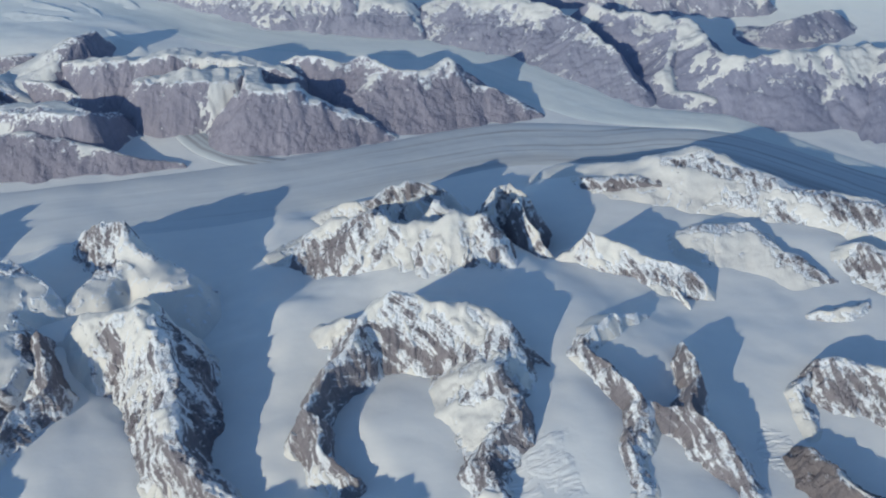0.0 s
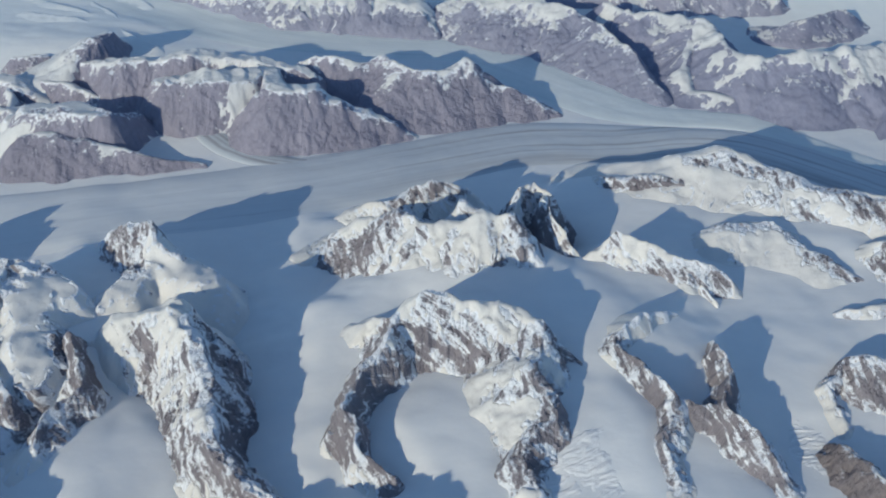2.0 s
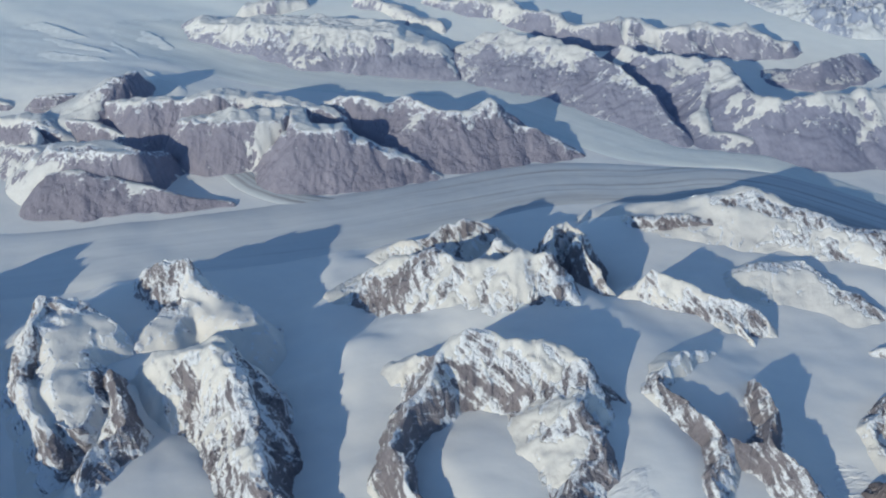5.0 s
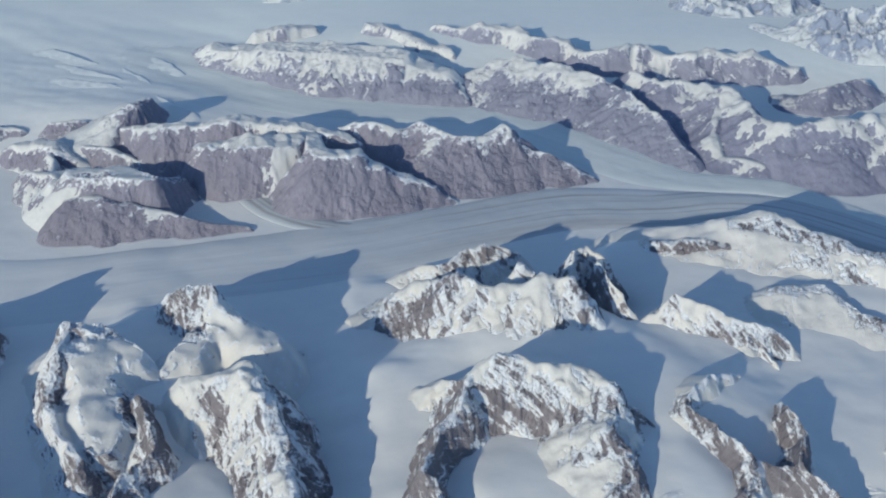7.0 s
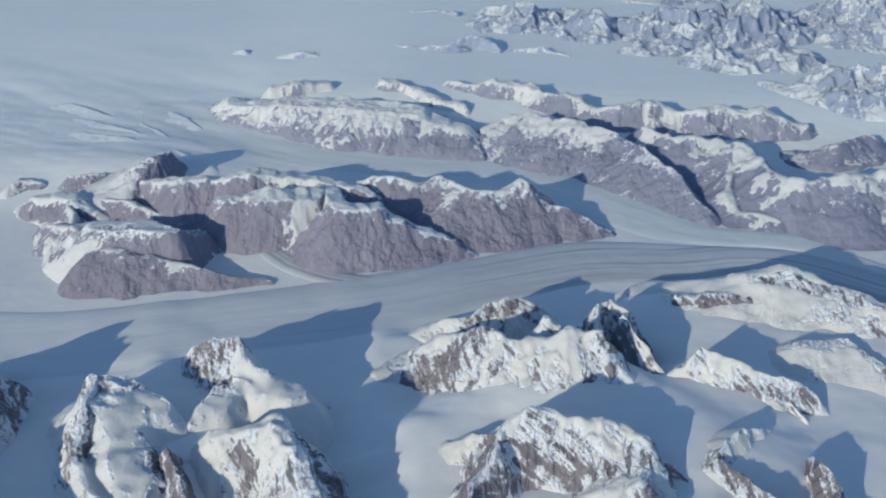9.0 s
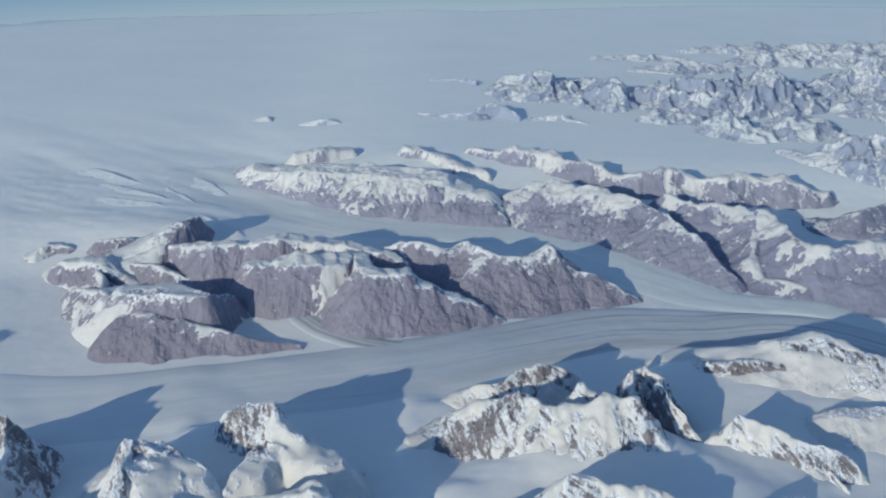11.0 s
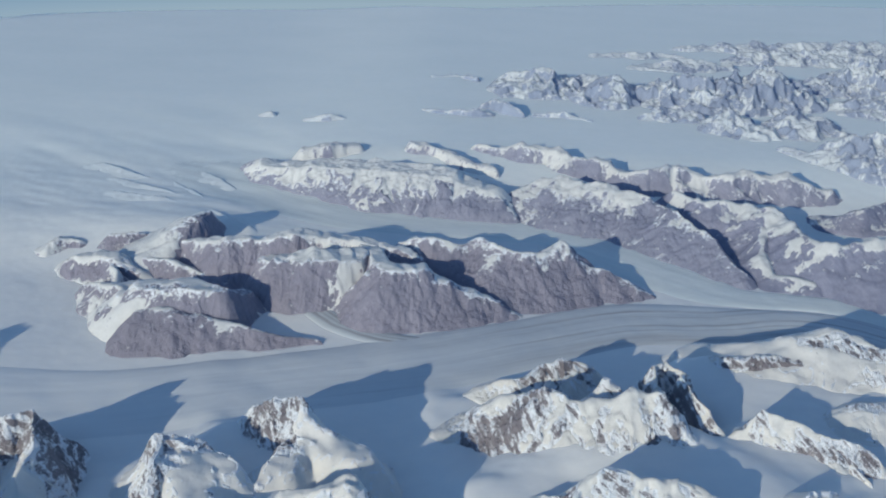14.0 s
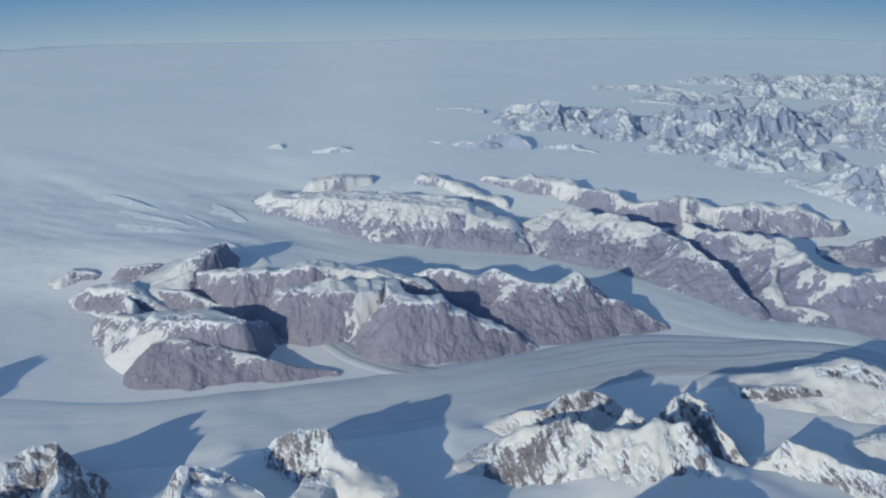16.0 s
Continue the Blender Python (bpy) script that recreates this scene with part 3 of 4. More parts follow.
mountain("shaded_mountain", "snow-crested mountain with a dark shaded rock face", [
    (0, ((-103.1, 113.4, 5.0, 6, 7), (-95.7, 116.3, 6.0, 6, 7), (-90.6, 119.1, 6.9, 6, 7), (-86.7, 120.9, 8.0, 6, 7), (-85.6, 117.4, 7.0, 6, 7), (-84.8, 112.8, 6.0, 6, 7), (-83.8, 106.6, 5.0, 6, 7))),
], base=-2, seed=24, step=0.18, hold=1.7,
    zones=((-88.2, 132.0, -82.3, 115.7, 4.5, -1.6), (-91.5, 117.6, -87.4, 117.3, 2.4, -0.9),))
mountain("central_massif", "snowy massif with a rock buttress above the glacier", [
    (0.05, ((-21.6, 127.0, 3.6, 5, 6), (-16.1, 127.3, 8.6, 6, 9), (-11.1, 125.0, 12.0, 6, 11), (-7.1, 121.4, 12.2, 6, 11), (0.4, 121.3, 13.6, 6, 14), (6.0, 120.9, 14.0, 6, 13), (7.8, 117.6, 10.5, 5, 6))),
    (0, ((6.1, 124.0, 12.0, 4, 5), (8.3, 134.0, 10.5, 5, 5), (10.6, 135.1, 11.5, 5, 5), (13.1, 131.7, 11.4, 5, 4), (11.0, 129.0, 12.2, 4, 4.5), (13.0, 125.5, 11.4, 4, 5), (15.0, 122.5, 9.5, 4, 5), (17.1, 121.0, 7.0, 4, 4))),
    (0.05, ((-17.4, 138.6, 4.0, 3, 4), (-12.7, 138.6, 5.5, 4, 4), (-6.0, 139.7, 7.8, 4, 5), (-0.6, 141.8, 5.5, 3, 4))),
], base=2, seed=33, step=0.17, hold=1.35, speck=0.42, drift=0.0, bands=0.55,
    zones=((-20.3, 121.4, -11.4, 124.2, 2.9, -1.7), (-19.1, 121.6, -13.5, 122.7, 2, -0.8), (-10.6, 117.7, -7.2, 119.7, 1.2, -0.8), (-4.0, 117.1, -2.7, 119.0, 1, -0.8), (6.9, 120.4, 8.7, 117.9, 2, -1.3), (10.8, 125.1, 16.7, 130.2, 2.5, -1.4), (14.2, 148.6, 16.1, 135.6, 2.2, -1.4), (-12.7, 138.4, -5.8, 139.6, 1.7, -1.1), (-23.2, 126.5, -19.4, 124.0, 2, -0.7),))
mountain("snow_peak", "small sunlit snow peak rising out of the shade", [
    (0.2, ((-2.6, 127.2, 9.6, 2.2, 2.2), (-0.9, 127.1, 12.4, 2.4, 2.6), (0.8, 126.6, 11.2, 2.2, 2.4), (2.0, 126.4, 9.4, 2, 2))),
], base=7, seed=36, step=0.15, hold=4.0, rough=0.5, drift=0.8, snow=SNOW_CLEAN)
mountain("rock_rib", "low rib of frosted rock rising from snowfield", [
    (0, ((17.8, 119.4, 8.8, 3, 4), (21.8, 120.5, 11.4, 4, 6), (25.9, 118.6, 10.6, 4, 6), (31.2, 117.0, 9.4, 4, 6), (37.9, 116.1, 7.4, 3, 4))),
], base=4, seed=41, step=0.18, hold=1.6, bands=0.5,
    zones=((28.8, 127.7, 36.2, 116.3, 2, -1.4), (19.4, 127.8, 21.6, 120.5, 1.6, -1), (26.0, 116.4, 36.0, 114.6, 1.5, -1.1),))
mountain("plateau_mountain", "wide snow plateau edged by rock bands and a shaded scarp", [
    (0.1, ((24.2, 152.1, 4.0, 4, 8), (31.6, 150.0, 6.6, 5, 14), (38.1, 149.6, 8.8, 6, 17), (44.2, 149.3, 9.8, 7, 18), (51.0, 143.0, 9.4, 7, 16), (56.5, 138.9, 9.2, 8, 14), (65.0, 136.7, 9.2, 8, 13), (71.4, 131.8, 9.2, 8, 13), (82.4, 124.4, 9.0, 8, 13))),
], base=3, seed=47, step=0.2, hold=2.0, speck=0.2, drift=0.7, snow=SNOW_CLEAN,
    zones=((37.5, 147.7, 50.2, 143.0, 1.5, -1.4), (52.2, 140.6, 58.6, 137.5, 1.7, -1.0), (58.6, 136.8, 69.5, 132.6, 2.2, -1.2), (63.6, 133.0, 70.0, 129.4, 2.0, -1.2), (53.4, 134.9, 56.2, 132.8, 1.3, -1.3), (46.5, 138.6, 48.5, 138.2, 0.9, -1.2), (48.1, 137.9, 50.0, 137.7, 1.3, -1), (41.5, 147.1, 45.2, 147.1, 1.3, -0.8),))
mountain("rock_band", "stepped scarp of brown rock breaking through snow", [
    (0.2, ((23.9, 146.0, 5.8, 3, 2.5), (30.8, 144.2, 6.8, 4, 2.5), (37.3, 143.3, 6.8, 4, 2.5), (44.4, 139.1, 6.0, 3, 2.5))),
], base=4, seed=52, step=0.18, hold=1.1,
    zones=((24.4, 145.4, 36.8, 142.6, 1.7, -1.9), (36.8, 142.8, 38.1, 141.5, 1.3, -1.2), (40.1, 140.7, 43.9, 139.1, 1.2, -1.2),))
mountain("snow_hill", "rounded snow hill with a shaded far side", [
    (0.1, ((38.0, 129.1, 6.4, 3, 6), (39.9, 128.5, 7.9, 4, 10), (46.1, 129.3, 8.1, 4, 12), (50.1, 125.5, 7.5, 4, 11), (54.4, 120.4, 6.8, 4, 8), (58.0, 118.1, 5.8, 3, 5))),
], base=4, seed=58, step=0.18, hold=1.9, speck=0.25, drift=0.7, snow=SNOW_CLEAN,
    zones=((39.3, 127.7, 47.9, 129.0, 1.4, -0.95), (49.5, 126.5, 50.6, 124.9, 1.6, -1.3), (51.8, 121.5, 57.6, 117.8, 1.6, -1.3),))
mountain("snow_hill", "snow hill with a dark rock shoulder", [
    (0.1, ((59.8, 124.0, 6.8, 4, 6), (63.3, 124.1, 8.4, 5, 8), (65.4, 121.5, 8.4, 5, 8), (69.1, 117.4, 7.4, 5, 8))),
], base=4, seed=61, hold=2.0,
    zones=((62.7, 121.8, 66.2, 118.5, 2.8, -1.5),))
mountain("twin_ridge", "narrow rock ridge with snow cap joined to a horn", [
    (0, ((28.9, 107.6, 6.6, 2, 2), (26.7, 106.5, 8.4, 3, 4), (22.8, 103.7, 10.4, 4, 8), (20.2, 100.8, 10.6, 4, 9), (17.5, 97.8, 10.4, 4, 6), (21.2, 93.4, 9.8, 4, 4), (24.7, 88.2, 9.4, 4, 4), (22.3, 82.6, 7.4, 3.5, 3.5), (23.2, 77.1, 5.5, 3, 3))),
], base=4.5, seed=67, step=0.16, hold=2.0, flute=0.15, drift=1.0,
    zones=((17.4, 99.0, 21.6, 92.9, 2.1, -1.4), (21.6, 92.9, 24.4, 87.6, 2.2, -1.4), (22.0, 87.1, 22.4, 81.6, 2.4, -1.4), (22.6, 80.3, 23.3, 77.7, 2, -1.1),))
mountain("rock_horn", "pointed rock horn above a snow saddle", [
    (0, ((31.9, 101.2, 8.2, 2, 2), (31.3, 97.4, 10.6, 3, 3.5), (32.2, 92.3, 10.2, 3.5, 4), (30.4, 87.7, 9.4, 3.5, 4.5), (32.5, 85.2, 8.8, 3.5, 5), (35.0, 81.8, 6.8, 3.5, 4), (36.5, 78.2, 4.8, 3, 3))),
    (0, ((30.5, 87.9, 9.2, 3, 3.5), (27.5, 87.4, 8.6, 3, 3), (25.2, 88.5, 8.8, 3, 3))),
], base=3, seed=73, step=0.16, hold=1.9, bands=0.5,
    zones=((31.2, 98.7, 32.0, 92.8, 2.1, -1.4), (29.9, 88.9, 32.4, 84.0, 2.8, -1.3), (32.4, 84.0, 35.8, 79.8, 3, -1.5), (35.1, 96.9, 35.7, 90.3, 2.4, -1.3), (25.6, 88.3, 28.9, 87.5, 2, -1.1),))
mountain("rock_ridge", "blunt rock ridge frosted with fresh snow", [
    (0.1, ((48.8, 98.4, 7.0, 3, 4), (52.3, 96.8, 8.6, 4, 6), (56.9, 95.8, 8.6, 4, 7), (62.2, 92.3, 8.2, 4, 7))),
    (0, ((49.5, 98.5, 7.0, 3, 3), (45.9, 94.9, 6.2, 3, 3), (46.6, 89.5, 5.0, 3, 3))),
], base=3, seed=79, step=0.16, hold=1.5, bands=0.5,
    zones=((50.8, 94.2, 58.2, 91.0, 2.4, -1.6), (46.7, 97.5, 48.9, 91.3, 2.2, -1.3), (49.9, 97.5, 56.6, 95.0, 2.3, -0.55),))
mountain("rock_hump", "rounded hump of bare brown rock", [
    (0.1, ((44.3, 84.2, 6.0, 3, 3), (46.4, 81.0, 6.6, 4, 4), (49.0, 77.0, 6.4, 4, 5), (52.6, 72.6, 6.0, 4, 5))),
], base=2.5, seed=83, step=0.16, hold=0.1, rock=ROCK_BROWN)
mountain("rock_islet", "small outcrop of rock in a snowfield", [
    (0, ((31.3, 115.3, 6.3, 2.5, 2), (33.4, 113.5, 7.0, 2.5, 2.5), (34.3, 111.1, 6.0, 2.5, 2))),
], base=4, seed=89, hold=0.9)
mountain("rock_islet", "small outcrop of frosted rock on snow", [
    (0, ((53.1, 109.8, 6.0, 2.5, 2), (56.4, 110.4, 6.6, 2.5, 2.5), (60.5, 111.8, 6.3, 2.5, 2))),
], base=4, seed=93, step=0.18, sharp=0.8, hold=0.6)
mountain("shaded_mountain", "snowy mountain whose shadow crosses the snowfield", [
    (0, ((-48.1, 53.9, 9.0, 7, 7), (-40.7, 54.9, 11.0, 7, 7), (-31.2, 57.8, 11.5, 7, 7), (-19.7, 63.5, 10.0, 7, 7), (-17.5, 60.8, 12.5, 7, 7), (-6.0, 62.9, 10.0, 7, 7), (1.4, 60.2, 8.0, 7, 7))),
], base=0, seed=26, step=0.3, hold=1.2)
mountain("shaded_mountain", "snowy mountain whose shadow fills a side valley", [
    (0, ((-108.4, 100.2, 9.0, 7, 7), (-97.9, 95.6, 9.5, 7, 7), (-87.8, 87.8, 10.0, 7, 7), (-80.2, 82.6, 10.5, 7, 7), (-73.1, 75.8, 10.5, 7, 7), (-68.3, 67.6, 10.0, 7, 7), (-65.3, 65.4, 10.0, 7, 7), (-60.3, 60.8, 9.0, 7, 7))),
], base=0, seed=29, step=0.3, hold=1.2)
mountain("shaded_mountain", "snowy mountain whose shadow reaches the glacier", [
    (0, ((-142.7, 118.3, 9.0, 8, 8), (-139.3, 121.2, 11.0, 8, 8), (-136.0, 124.0, 13.0, 8, 8), (-128.0, 123.1, 9.0, 8, 8))),
], base=0, seed=28, step=0.3, hold=1.2)

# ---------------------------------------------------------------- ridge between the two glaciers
mountain("glacier_ridge", "long haze-tinted mauve rock ridge with snow on its crest", [
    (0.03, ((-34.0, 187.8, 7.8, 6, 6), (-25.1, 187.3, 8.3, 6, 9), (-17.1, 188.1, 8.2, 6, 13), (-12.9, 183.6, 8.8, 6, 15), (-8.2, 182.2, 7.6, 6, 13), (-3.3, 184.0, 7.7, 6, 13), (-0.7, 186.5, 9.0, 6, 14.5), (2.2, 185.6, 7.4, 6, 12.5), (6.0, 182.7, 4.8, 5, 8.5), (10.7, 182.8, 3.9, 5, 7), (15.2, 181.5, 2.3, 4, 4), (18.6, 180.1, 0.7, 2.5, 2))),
], base=-0.6, seed=101, jag=0.10, step=0.25, hold=0.05, high=1.3, streak=1.1, sharp=1.0, rough=0.8, flute=0.4, speck=1.0, alps=0.07, rock=ROCK_MAUVE_HAZE, snow=SNOW_HAZED,
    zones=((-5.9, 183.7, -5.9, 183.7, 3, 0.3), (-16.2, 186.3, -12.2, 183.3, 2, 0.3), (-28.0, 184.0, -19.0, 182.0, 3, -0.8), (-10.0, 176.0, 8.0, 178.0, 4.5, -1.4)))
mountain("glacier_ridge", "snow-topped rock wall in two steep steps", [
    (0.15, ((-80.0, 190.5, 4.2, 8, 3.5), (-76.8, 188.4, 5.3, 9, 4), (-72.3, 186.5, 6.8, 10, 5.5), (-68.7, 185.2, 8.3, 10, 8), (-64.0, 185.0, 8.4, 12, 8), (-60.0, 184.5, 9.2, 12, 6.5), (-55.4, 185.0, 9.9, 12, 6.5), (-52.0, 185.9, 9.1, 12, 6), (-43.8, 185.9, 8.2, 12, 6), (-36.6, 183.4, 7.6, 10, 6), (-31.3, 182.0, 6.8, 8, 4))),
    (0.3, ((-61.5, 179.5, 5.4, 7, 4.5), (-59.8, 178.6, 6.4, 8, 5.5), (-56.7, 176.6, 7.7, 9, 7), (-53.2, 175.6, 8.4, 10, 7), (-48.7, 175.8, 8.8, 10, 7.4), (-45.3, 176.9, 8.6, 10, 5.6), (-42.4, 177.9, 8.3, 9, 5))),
], base=-0.2, seed=107, jag=0.05, step=0.25, hold=1.1, high=0.5, streak=1.2, sharp=0.95, rough=0.8, flute=0.8, speck=0.4, rock=ROCK_RIDGE, snow=SNOW_HAZED,
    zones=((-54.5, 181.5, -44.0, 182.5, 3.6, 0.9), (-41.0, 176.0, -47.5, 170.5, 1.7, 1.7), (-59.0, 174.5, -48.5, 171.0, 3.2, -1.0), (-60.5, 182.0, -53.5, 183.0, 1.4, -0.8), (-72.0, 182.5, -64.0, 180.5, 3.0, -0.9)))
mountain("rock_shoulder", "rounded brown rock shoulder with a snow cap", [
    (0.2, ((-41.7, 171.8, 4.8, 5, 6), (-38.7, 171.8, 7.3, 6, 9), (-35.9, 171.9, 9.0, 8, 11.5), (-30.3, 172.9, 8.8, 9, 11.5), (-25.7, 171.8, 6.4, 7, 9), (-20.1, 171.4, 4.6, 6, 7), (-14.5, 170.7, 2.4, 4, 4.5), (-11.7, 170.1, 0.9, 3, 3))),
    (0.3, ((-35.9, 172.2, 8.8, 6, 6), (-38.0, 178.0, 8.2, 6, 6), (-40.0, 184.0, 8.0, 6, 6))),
], base=-0.4, seed=109, jag=0.05, step=0.25, hold=0.75, high=0.8, streak=1.6, sharp=0.95, rough=0.75, flute=0.55, speck=0.7, rock=ROCK_RIDGE, snow=SNOW_HAZED,
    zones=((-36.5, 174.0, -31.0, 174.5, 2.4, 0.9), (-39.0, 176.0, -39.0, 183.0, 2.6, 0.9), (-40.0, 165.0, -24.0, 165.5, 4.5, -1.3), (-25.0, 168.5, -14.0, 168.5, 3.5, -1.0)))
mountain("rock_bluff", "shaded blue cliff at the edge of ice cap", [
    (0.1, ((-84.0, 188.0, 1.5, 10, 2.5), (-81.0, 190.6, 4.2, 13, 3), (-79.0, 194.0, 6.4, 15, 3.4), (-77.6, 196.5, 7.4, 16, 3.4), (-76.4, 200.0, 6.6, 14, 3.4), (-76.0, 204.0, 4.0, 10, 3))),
], base=0, seed=113, step=0.25, streak=0.8, hold=2.0, drift=0.5, rough=0.7, flute=0.5, jag=0.03, rock=ROCK_RIDGE, snow=SNOW_HAZED,
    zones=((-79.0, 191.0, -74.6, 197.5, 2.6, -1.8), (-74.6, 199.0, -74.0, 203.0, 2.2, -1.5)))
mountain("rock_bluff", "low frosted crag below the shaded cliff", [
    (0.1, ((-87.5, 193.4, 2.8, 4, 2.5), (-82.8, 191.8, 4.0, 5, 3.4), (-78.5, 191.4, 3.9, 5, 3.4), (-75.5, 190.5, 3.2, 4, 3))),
], base=0.8, seed=115, step=0.25, streak=1.0, hold=1.0, rough=0.8, rock=ROCK_RIDGE, snow=SNOW_HAZED)
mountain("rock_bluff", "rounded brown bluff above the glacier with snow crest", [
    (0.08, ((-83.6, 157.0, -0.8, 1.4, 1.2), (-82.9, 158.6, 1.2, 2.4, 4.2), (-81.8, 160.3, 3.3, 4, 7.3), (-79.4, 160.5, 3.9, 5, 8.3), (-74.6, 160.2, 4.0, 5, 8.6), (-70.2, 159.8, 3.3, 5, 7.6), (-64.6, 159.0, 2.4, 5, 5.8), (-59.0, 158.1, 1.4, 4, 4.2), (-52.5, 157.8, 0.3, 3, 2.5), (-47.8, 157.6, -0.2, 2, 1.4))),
], base=-2.6, seed=119, step=0.25, sharp=0.85, rough=0.75, streak=1.2, flute=0.6, jag=0.04, hold=-0.35, high=1.0, speck=0.4, rock=ROCK_BLUFF, snow=SNOW_HAZED,
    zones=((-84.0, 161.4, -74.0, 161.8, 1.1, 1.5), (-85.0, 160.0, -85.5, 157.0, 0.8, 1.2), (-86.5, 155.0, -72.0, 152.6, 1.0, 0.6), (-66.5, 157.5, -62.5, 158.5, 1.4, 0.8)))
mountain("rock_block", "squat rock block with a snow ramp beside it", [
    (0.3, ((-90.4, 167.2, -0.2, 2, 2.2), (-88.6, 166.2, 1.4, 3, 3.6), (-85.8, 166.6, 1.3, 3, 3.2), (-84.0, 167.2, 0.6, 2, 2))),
], base=-2.6, seed=122, step=0.22, hold=0.7, sharp=0.8, rock=ROCK_MAUVE_HAZE, snow=SNOW_HAZED)
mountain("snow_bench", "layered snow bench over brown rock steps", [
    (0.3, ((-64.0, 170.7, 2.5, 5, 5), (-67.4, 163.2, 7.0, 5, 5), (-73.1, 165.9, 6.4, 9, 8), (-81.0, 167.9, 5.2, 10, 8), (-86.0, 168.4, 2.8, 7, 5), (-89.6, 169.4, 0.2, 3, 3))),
], base=-1.4, seed=125, step=0.23, streak=0.8, flute=0.6, jag=0.04, hold=2.0, drift=0.3, rough=0.7, rock=ROCK_MAUVE_HAZE, snow=SNOW_HAZED,
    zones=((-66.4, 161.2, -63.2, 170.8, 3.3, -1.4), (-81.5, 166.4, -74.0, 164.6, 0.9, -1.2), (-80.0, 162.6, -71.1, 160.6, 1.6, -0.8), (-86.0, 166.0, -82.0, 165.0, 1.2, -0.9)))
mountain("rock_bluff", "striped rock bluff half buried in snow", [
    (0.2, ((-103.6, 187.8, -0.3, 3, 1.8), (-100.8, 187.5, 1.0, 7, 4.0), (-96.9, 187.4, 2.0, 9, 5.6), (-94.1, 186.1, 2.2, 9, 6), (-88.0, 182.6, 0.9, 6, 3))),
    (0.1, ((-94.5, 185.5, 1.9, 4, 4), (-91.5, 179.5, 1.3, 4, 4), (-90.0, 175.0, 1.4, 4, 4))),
], base=-2.6, seed=131, step=0.23, streak=1.8, flute=1.1, hold=1.5, rough=0.8, rock=ROCK_MAUVE_HAZE, snow=SNOW_HAZED,
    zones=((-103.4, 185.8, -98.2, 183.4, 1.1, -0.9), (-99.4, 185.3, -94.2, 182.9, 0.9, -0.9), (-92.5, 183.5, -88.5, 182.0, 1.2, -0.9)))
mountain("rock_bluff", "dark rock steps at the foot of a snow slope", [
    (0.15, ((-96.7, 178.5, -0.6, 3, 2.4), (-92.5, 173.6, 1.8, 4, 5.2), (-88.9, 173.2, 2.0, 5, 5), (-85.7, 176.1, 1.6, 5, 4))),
], base=-2.6, seed=133, step=0.23, streak=1.3, flute=0.8, hold=1.2, rough=0.8, rock=ROCK_MAUVE_HAZE, snow=SNOW_HAZED)
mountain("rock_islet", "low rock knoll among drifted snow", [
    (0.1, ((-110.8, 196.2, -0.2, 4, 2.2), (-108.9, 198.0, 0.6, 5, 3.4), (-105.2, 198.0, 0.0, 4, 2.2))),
], base=-2.2, seed=134, step=0.25, streak=1.0, hold=1.3, rock=ROCK_MAUVE_HAZE, snow=SNOW_HAZED)
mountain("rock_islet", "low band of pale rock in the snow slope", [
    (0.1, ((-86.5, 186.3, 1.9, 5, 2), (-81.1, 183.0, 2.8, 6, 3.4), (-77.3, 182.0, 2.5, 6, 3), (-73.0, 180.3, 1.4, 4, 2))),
], base=-0.8, seed=137, step=0.25, streak=1.5, hold=1.1, rock=ROCK_RIDGE, snow=SNOW_HAZED)
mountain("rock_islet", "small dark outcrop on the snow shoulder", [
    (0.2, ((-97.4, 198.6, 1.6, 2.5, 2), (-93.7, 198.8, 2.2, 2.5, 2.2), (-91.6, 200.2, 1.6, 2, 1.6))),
], base=0, seed=139, step=0.25, hold=0.6, rock=ROCK_RIDGE, snow=SNOW_HAZED)

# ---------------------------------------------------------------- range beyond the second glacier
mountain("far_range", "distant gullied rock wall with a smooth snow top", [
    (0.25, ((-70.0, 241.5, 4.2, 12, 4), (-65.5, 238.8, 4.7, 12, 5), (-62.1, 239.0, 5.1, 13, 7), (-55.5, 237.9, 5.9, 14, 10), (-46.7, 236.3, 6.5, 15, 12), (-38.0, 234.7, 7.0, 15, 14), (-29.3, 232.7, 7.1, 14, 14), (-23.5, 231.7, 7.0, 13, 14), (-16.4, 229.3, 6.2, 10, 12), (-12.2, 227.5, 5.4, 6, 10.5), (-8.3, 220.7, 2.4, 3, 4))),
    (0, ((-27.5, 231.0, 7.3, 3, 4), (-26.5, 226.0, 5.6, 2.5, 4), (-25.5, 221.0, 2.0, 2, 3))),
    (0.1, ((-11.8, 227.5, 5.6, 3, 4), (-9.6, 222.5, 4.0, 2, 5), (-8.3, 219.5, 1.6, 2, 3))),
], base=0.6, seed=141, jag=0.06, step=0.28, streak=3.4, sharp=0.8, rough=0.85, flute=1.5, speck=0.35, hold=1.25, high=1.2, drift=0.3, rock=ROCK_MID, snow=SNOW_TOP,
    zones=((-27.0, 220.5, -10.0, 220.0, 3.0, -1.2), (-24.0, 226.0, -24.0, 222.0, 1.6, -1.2)))
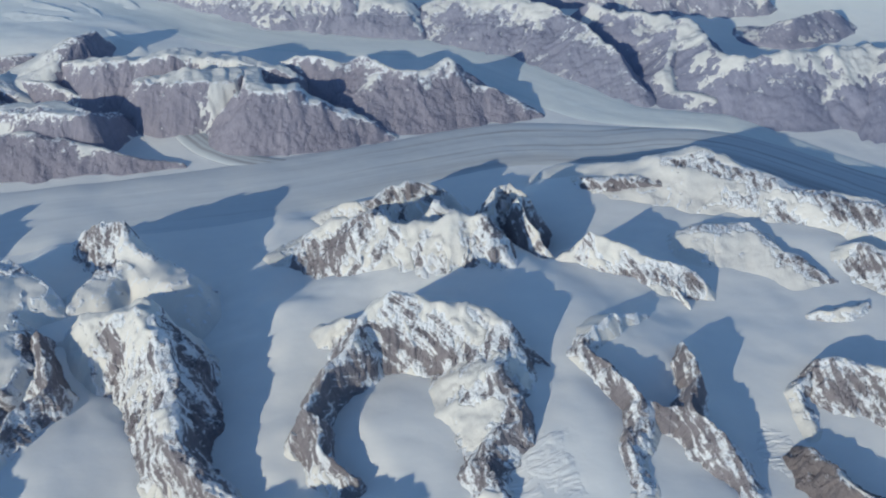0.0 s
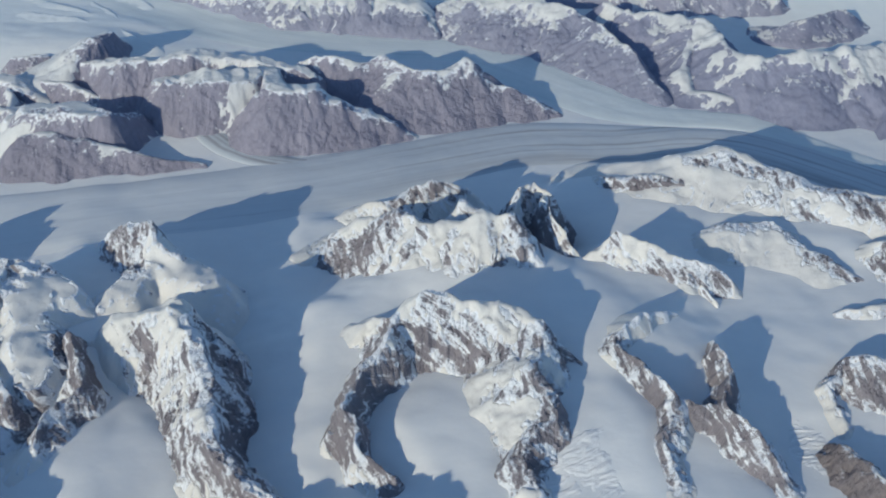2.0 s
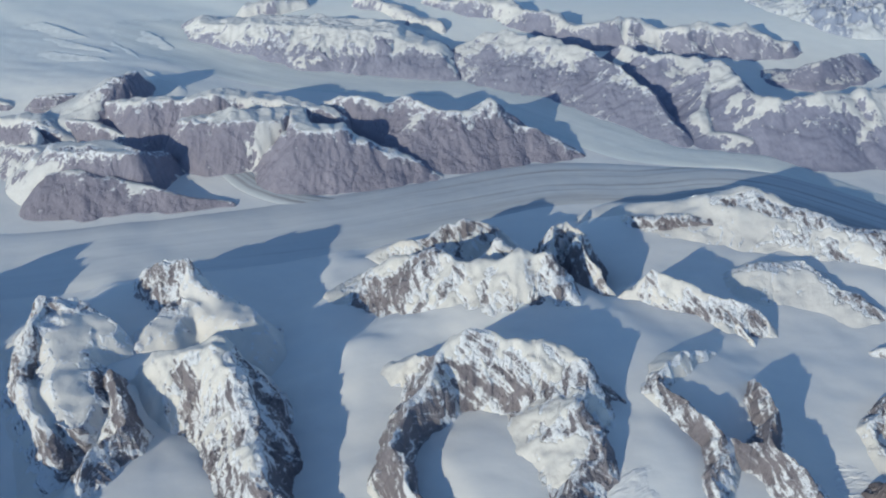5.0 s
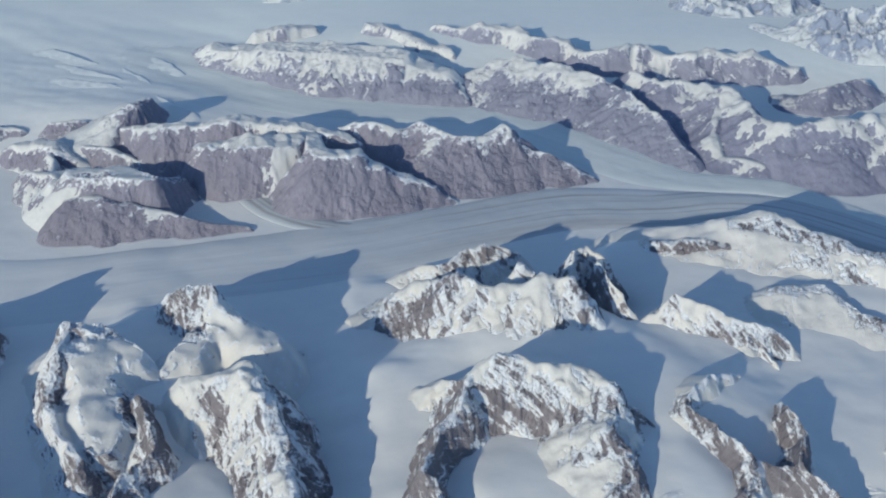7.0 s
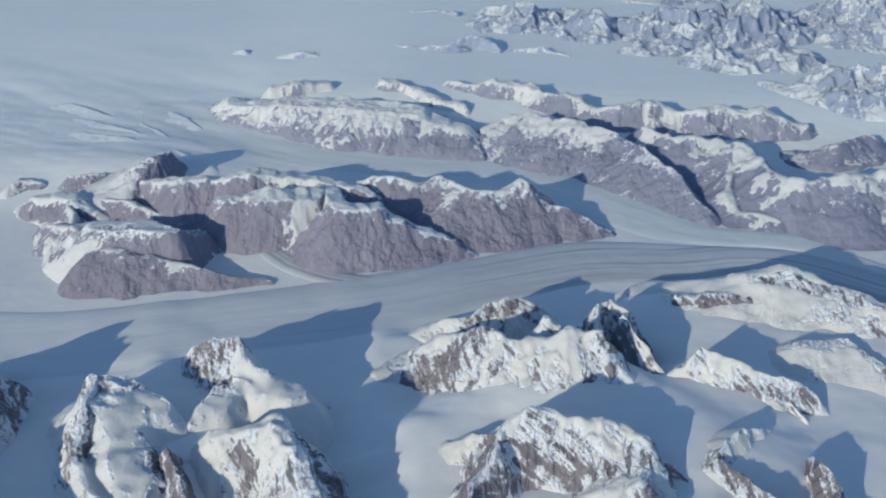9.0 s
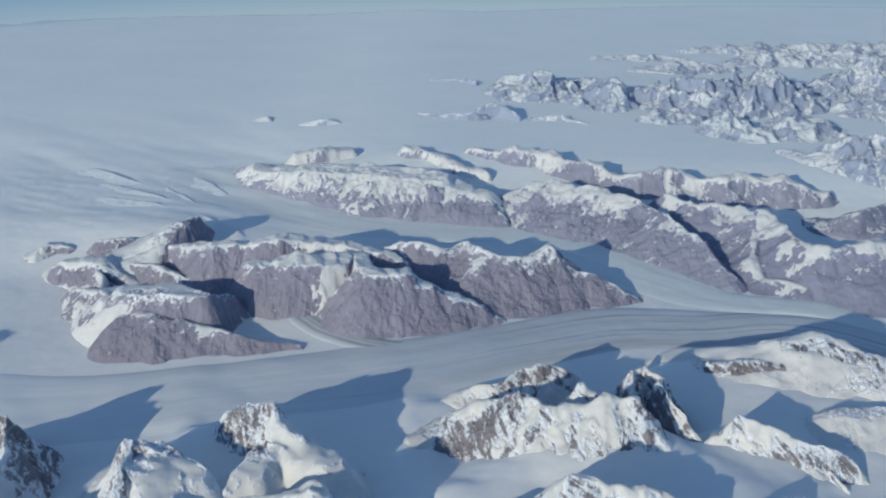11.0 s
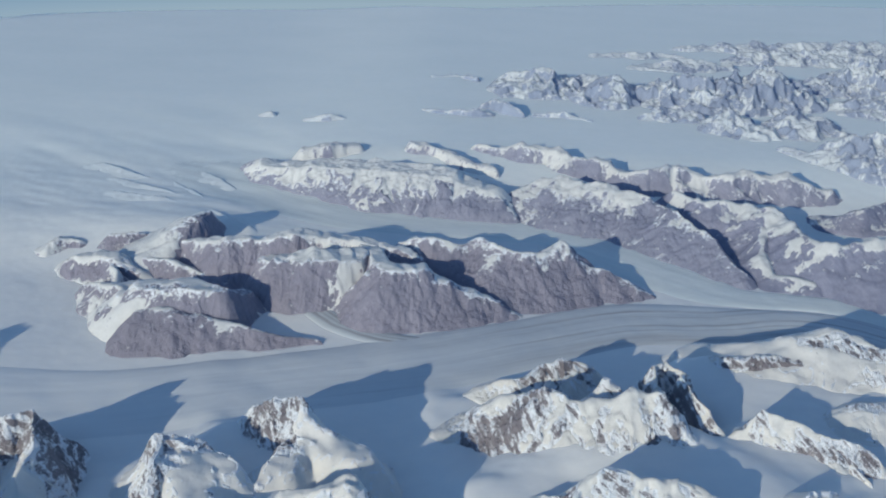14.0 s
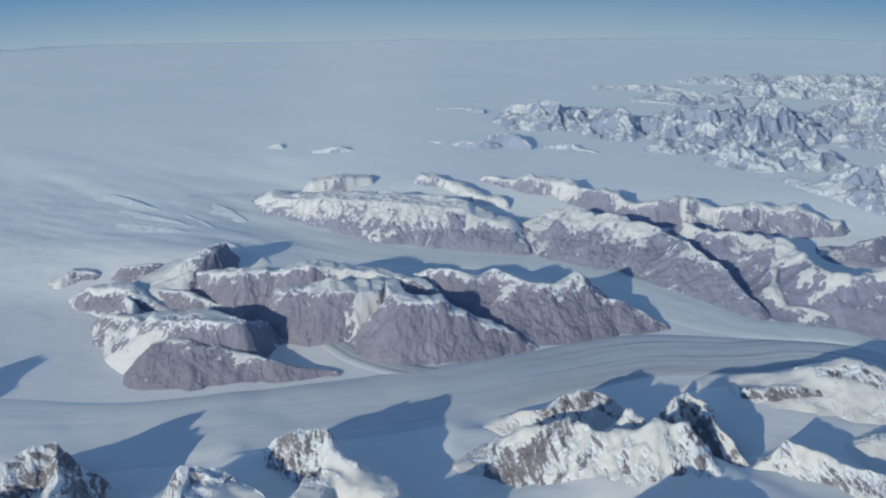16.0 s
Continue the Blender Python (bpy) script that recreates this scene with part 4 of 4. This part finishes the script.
mountain("far_range", "distant haze-tinted mauve mountain with streaked snow below its crest", [
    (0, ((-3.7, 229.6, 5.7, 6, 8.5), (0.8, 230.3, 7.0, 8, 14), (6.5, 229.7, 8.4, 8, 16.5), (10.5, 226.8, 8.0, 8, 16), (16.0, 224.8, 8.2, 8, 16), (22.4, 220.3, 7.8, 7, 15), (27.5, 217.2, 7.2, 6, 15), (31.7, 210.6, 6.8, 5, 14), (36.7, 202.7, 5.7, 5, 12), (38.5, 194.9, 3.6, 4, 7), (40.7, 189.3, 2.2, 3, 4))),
], base=0, seed=147, jag=0.12, step=0.28, streak=1.5, sharp=0.95, rough=0.85, flute=0.9, speck=1.0, alps=0.14, hold=0.5, high=1.9, rock=ROCK_MID, snow=SNOW_HAZED,
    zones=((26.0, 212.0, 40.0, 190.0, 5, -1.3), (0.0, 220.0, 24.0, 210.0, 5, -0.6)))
mountain("far_range", "distant haze-tinted mauve mountain dusted with snow above bare slopes", [
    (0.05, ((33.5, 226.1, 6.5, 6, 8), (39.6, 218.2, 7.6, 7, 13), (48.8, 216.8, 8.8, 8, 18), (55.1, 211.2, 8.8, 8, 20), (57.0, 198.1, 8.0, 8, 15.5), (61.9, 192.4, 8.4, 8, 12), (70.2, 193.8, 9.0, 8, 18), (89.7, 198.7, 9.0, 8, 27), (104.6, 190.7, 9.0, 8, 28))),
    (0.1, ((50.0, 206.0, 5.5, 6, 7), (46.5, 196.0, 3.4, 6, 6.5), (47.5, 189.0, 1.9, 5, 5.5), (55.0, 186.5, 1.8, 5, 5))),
], base=-0.5, seed=153, jag=0.15, step=0.32, streak=1.0, sharp=1.1, rough=0.7, flute=0.4, speck=1.0, alps=0.12, hold=0.05, high=2.1, rock=ROCK_BARE, snow=SNOW_HAZED)
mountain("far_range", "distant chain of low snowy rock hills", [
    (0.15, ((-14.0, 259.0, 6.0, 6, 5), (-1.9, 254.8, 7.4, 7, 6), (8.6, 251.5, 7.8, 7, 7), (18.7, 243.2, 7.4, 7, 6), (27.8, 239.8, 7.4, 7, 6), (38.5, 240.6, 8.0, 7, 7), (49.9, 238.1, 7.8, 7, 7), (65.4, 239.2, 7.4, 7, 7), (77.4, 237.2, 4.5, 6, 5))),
], base=1, seed=159, jag=0.15, step=0.36, streak=1.4, sharp=1.0, flute=1.0, speck=0.5, alps=0.3, hold=0.9, high=0.8, rock=ROCK_MID, snow=SNOW_HAZED)
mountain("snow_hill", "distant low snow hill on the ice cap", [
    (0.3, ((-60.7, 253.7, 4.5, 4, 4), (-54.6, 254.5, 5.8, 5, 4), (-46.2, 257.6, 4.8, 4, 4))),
], base=1, seed=163, step=0.38, hold=2.2, rock=ROCK_MID, snow=SNOW_HAZED)
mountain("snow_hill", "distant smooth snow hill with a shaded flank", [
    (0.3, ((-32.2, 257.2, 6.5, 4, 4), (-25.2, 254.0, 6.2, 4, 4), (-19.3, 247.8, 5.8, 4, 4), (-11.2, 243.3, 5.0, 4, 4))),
], base=1, seed=167, step=0.38, hold=2.2, rock=ROCK_MID, snow=SNOW_HAZED)
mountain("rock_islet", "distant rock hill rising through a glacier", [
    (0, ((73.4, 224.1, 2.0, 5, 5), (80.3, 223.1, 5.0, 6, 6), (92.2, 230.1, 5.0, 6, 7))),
], base=1, seed=171, step=0.42, hold=0.4, rock=ROCK_BARE, snow=SNOW_HAZED)
# crest lines of the rock that stands out of the ice cap: x, y, z
NUNATAKS = (
    ((-28.8, 295.6, 4.7), (-22.2, 291.9, 5.6), (-11.7, 291.1, 6.4), (-6.4, 291.8, 5.4)),
    ((-10.9, 299.6, 5.6), (-6.7, 300.2, 6.8), (-2.7, 294.8, 7.8), (2.4, 292.0, 6.0)),
    ((5.2, 293.5, 5.4), (14.8, 292.6, 6.8), (20.0, 292.2, 5.6), (24.9, 289.4, 4.8)),
    ((-77.0, 293.0, 2.5), (-74.7, 292.6, 2.8)),
    ((-64.2, 286.7, 2.6), (-56.5, 286.5, 4.2), (-51.1, 287.8, 3.0)),
    ((-47.7, 298.0, 3.4), (-43.6, 297.0, 4.0)),
    ((-40.7, 334.8, 3.4), (-25.0, 335.9, 5.0), (-16.6, 338.0, 5.6), (-9.4, 332.5, 5.9)),
)
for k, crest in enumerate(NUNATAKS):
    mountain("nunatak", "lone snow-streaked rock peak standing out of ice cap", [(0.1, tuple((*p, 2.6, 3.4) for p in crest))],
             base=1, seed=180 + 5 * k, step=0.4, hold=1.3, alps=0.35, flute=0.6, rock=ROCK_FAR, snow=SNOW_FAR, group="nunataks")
# x, y, z and the depth of each massif
FAR_PEAKS = (
    ((-3.6, 319.2, 5.6, 6), (0.5, 321.1, 7.4, 12), (6.2, 327.8, 9.6, 18), (13.0, 327.4, 11.4, 18), (19.5, 328.4, 9.4, 16)),
    ((24.5, 322.1, 6.2, 8), (29.6, 327.7, 9.0, 18), (33.7, 317.4, 11.0, 18), (37.0, 314.8, 8.1, 13)),
    ((41.0, 322.4, 6.6, 10), (48.7, 324.6, 10.4, 19), (55.7, 321.0, 12.0, 20), (64.9, 319.1, 11.6, 20)),
    ((40.2, 295.5, 6.2, 6), (46.4, 298.3, 7.6, 9), (54.6, 298.6, 7.2, 9), (59.5, 297.2, 5.8, 6)),
    ((68.5, 325.5, 9.0, 18), (75.4, 321.8, 13.8, 20), (83.1, 321.6, 14.8, 20), (92.4, 326.1, 12.2, 20), (98.4, 326.6, 8.0, 15)),
    ((58.3, 289.0, 6.2, 7), (66.0, 289.7, 8.8, 13), (72.0, 286.2, 8.4, 13), (77.1, 283.7, 6.9, 9)),
    ((79.2, 287.4, 6.8, 9), (86.6, 292.1, 9.4, 16), (94.1, 293.1, 9.0, 16), (96.7, 290.4, 6.8, 9)),
    ((77.2, 269.3, 5.9, 6), (85.2, 261.1, 7.0, 9), (93.6, 264.0, 9.8, 16), (101.7, 263.3, 11.4, 18), (110.0, 263.2, 11.4, 18)),
    ((115.3, 345.0, 8.4, 17), (124.3, 346.5, 11.8, 20), (132.6, 346.2, 13.4, 20), (146.2, 348.2, 12.8, 20)),
    ((107.6, 315.6, 6.0, 7), (116.4, 317.0, 8.2, 14), (124.4, 316.8, 9.4, 18), (134.7, 318.1, 10.2, 18)),
    ((49.9, 362.6, 5.9, 7), (63.7, 366.1, 7.2, 11), (77.0, 366.9, 7.4, 11), (88.2, 368.0, 6.4, 9)),
    ((91.5, 379.5, 6.6, 10), (109.3, 384.9, 8.4, 15), (126.2, 387.1, 8.2, 15), (145.1, 393.7, 8.6, 16), (167.8, 397.1, 8.3, 16)),
    ((37.5, 379.1, 5.6, 6), (56.0, 381.9, 6.5, 9), (72.5, 385.1, 5.9, 7)),
    ((75.5, 397.5, 5.9, 8), (100.6, 402.7, 7.4, 12), (125.9, 406.8, 7.2, 12), (153.7, 415.6, 7.6, 13), (179.8, 418.8, 7.0, 12)),
)
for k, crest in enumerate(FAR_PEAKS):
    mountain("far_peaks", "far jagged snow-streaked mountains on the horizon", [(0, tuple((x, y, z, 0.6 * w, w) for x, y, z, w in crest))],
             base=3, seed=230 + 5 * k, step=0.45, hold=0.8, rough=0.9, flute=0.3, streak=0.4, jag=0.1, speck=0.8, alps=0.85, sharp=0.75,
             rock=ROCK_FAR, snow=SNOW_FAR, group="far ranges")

# ---------------------------------------------------------------- wind scarps on the ice cap
mountain("snow_scarp", "low wind-cut snow step casting a thin blue shadow", [
    (0, ((-113.3, 247.7, 0.4, 0.8, 9), (-103.5, 240.9, 0.5, 0.8, 12), (-96.9, 237.5, 0.0, 0.8, 9))),
], base=-0.750568, seed=320, step=0.35, hold=6.0, rough=0.5, jag=0.02, rock=ROCK_MID, snow=GROUND_SNOW, category="snow scarp", group="snow scarps")
mountain("snow_scarp", "low wind-cut snow step casting a thin blue shadow", [
    (0, ((-107.6, 237.2, 0.2, 0.8, 9), (-95.4, 231.1, 0.5, 0.8, 11), (-87.0, 225.6, 0.8, 0.8, 11), (-79.9, 216.6, 1.3, 0.8, 9))),
], base=-0.606802, seed=323, step=0.35, hold=6.0, rough=0.5, jag=0.02, rock=ROCK_MID, snow=GROUND_SNOW, category="snow scarp", group="snow scarps")
mountain("snow_scarp", "low wind-cut snow step casting a thin blue shadow", [
    (0, ((-103.6, 227.5, 0.5, 0.8, 9), (-92.3, 223.5, 1.0, 0.8, 12), (-82.0, 216.0, 1.4, 0.8, 9))),
], base=-0.297136, seed=326, step=0.35, hold=6.0, rough=0.5, jag=0.02, rock=ROCK_MID, snow=GROUND_SNOW, category="snow scarp", group="snow scarps")
mountain("snow_scarp", "low wind-cut snow step casting a thin blue shadow", [
    (0, ((-92.4, 236.6, 0.1, 0.8, 9), (-86.1, 230.1, 0.6, 0.8, 12), (-81.7, 223.7, 0.9, 0.8, 9))),
], base=-0.697312, seed=329, step=0.35, hold=6.0, rough=0.5, jag=0.02, rock=ROCK_MID, snow=GROUND_SNOW, category="snow scarp", group="snow scarps")
mountain("snow_scarp", "low wind-cut snow step casting a thin blue shadow", [
    (0, ((-85.7, 243.6, 0.3, 0.8, 9), (-81.2, 239.0, 0.6, 0.8, 12), (-77.1, 233.2, 0.4, 0.8, 9))),
], base=-0.508522, seed=332, step=0.35, hold=6.0, rough=0.5, jag=0.02, rock=ROCK_MID, snow=GROUND_SNOW, category="snow scarp", group="snow scarps")
mountain("snow_scarp", "low wind-cut snow step casting a thin blue shadow", [
    (0, ((-79.5, 216.7, 1.2, 0.8, 9), (-73.7, 209.6, 2.2, 0.8, 12), (-69.4, 207.0, 1.8, 0.8, 9))),
], base=0.459418, seed=335, step=0.35, hold=6.0, rough=0.5, jag=0.02, rock=ROCK_MID, snow=GROUND_SNOW, category="snow scarp", group="snow scarps")

# ---------------------------------------------------------------- broken ice
def icefall(label, cx, cy, length, width, turn, seed, gap=0.55):
    """A field of crevasses: curved blocks of ice, split by clefts across the flow."""
    n = int(length / 0.09)
    u, v = np.meshgrid(np.linspace(-length / 2, length / 2, n), np.linspace(-width / 2, width / 2, int(width / 0.09)))
    a = radians(turn)
    X, Y = cx + u * math.cos(a) - v * math.sin(a), cy + u * math.sin(a) + v * math.cos(a)
    bend = u + 0.045 * v * v + 0.5 * fbm(X, Y, 3.0, 3, seed)
    cleft = ridged(bend, v * 0.22, gap * 1.6, 3, seed + 9, 0.6)
    r = np.hypot(u / (length / 2), v / (width / 2)) + 0.55 * fbm(X, Y, 3.0, 4, seed + 3)
    fade = ease(r, 1.0, 0.35)
    Z = ground_height(X, Y) - 0.06 + fade * (0.07 + 0.30 * (cleft - 0.45))
    return tagged(new("icefall", sheet("icefall", X, Y, Z, SNOW_SOFT)), label, "icefall")


icefall("crevassed white ice spilling between two rock spurs", 13.7, 79.6, 12, 9, -60, 401, 0.5)
icefall("crevassed ice at the head of a snow tongue", 9.9, 75.5, 8, 6, -70, 405, 0.5)
icefall("finely crevassed tongue of grey-white ice", 42.0, 85.5, 10, 8, -75, 409, 0.38)
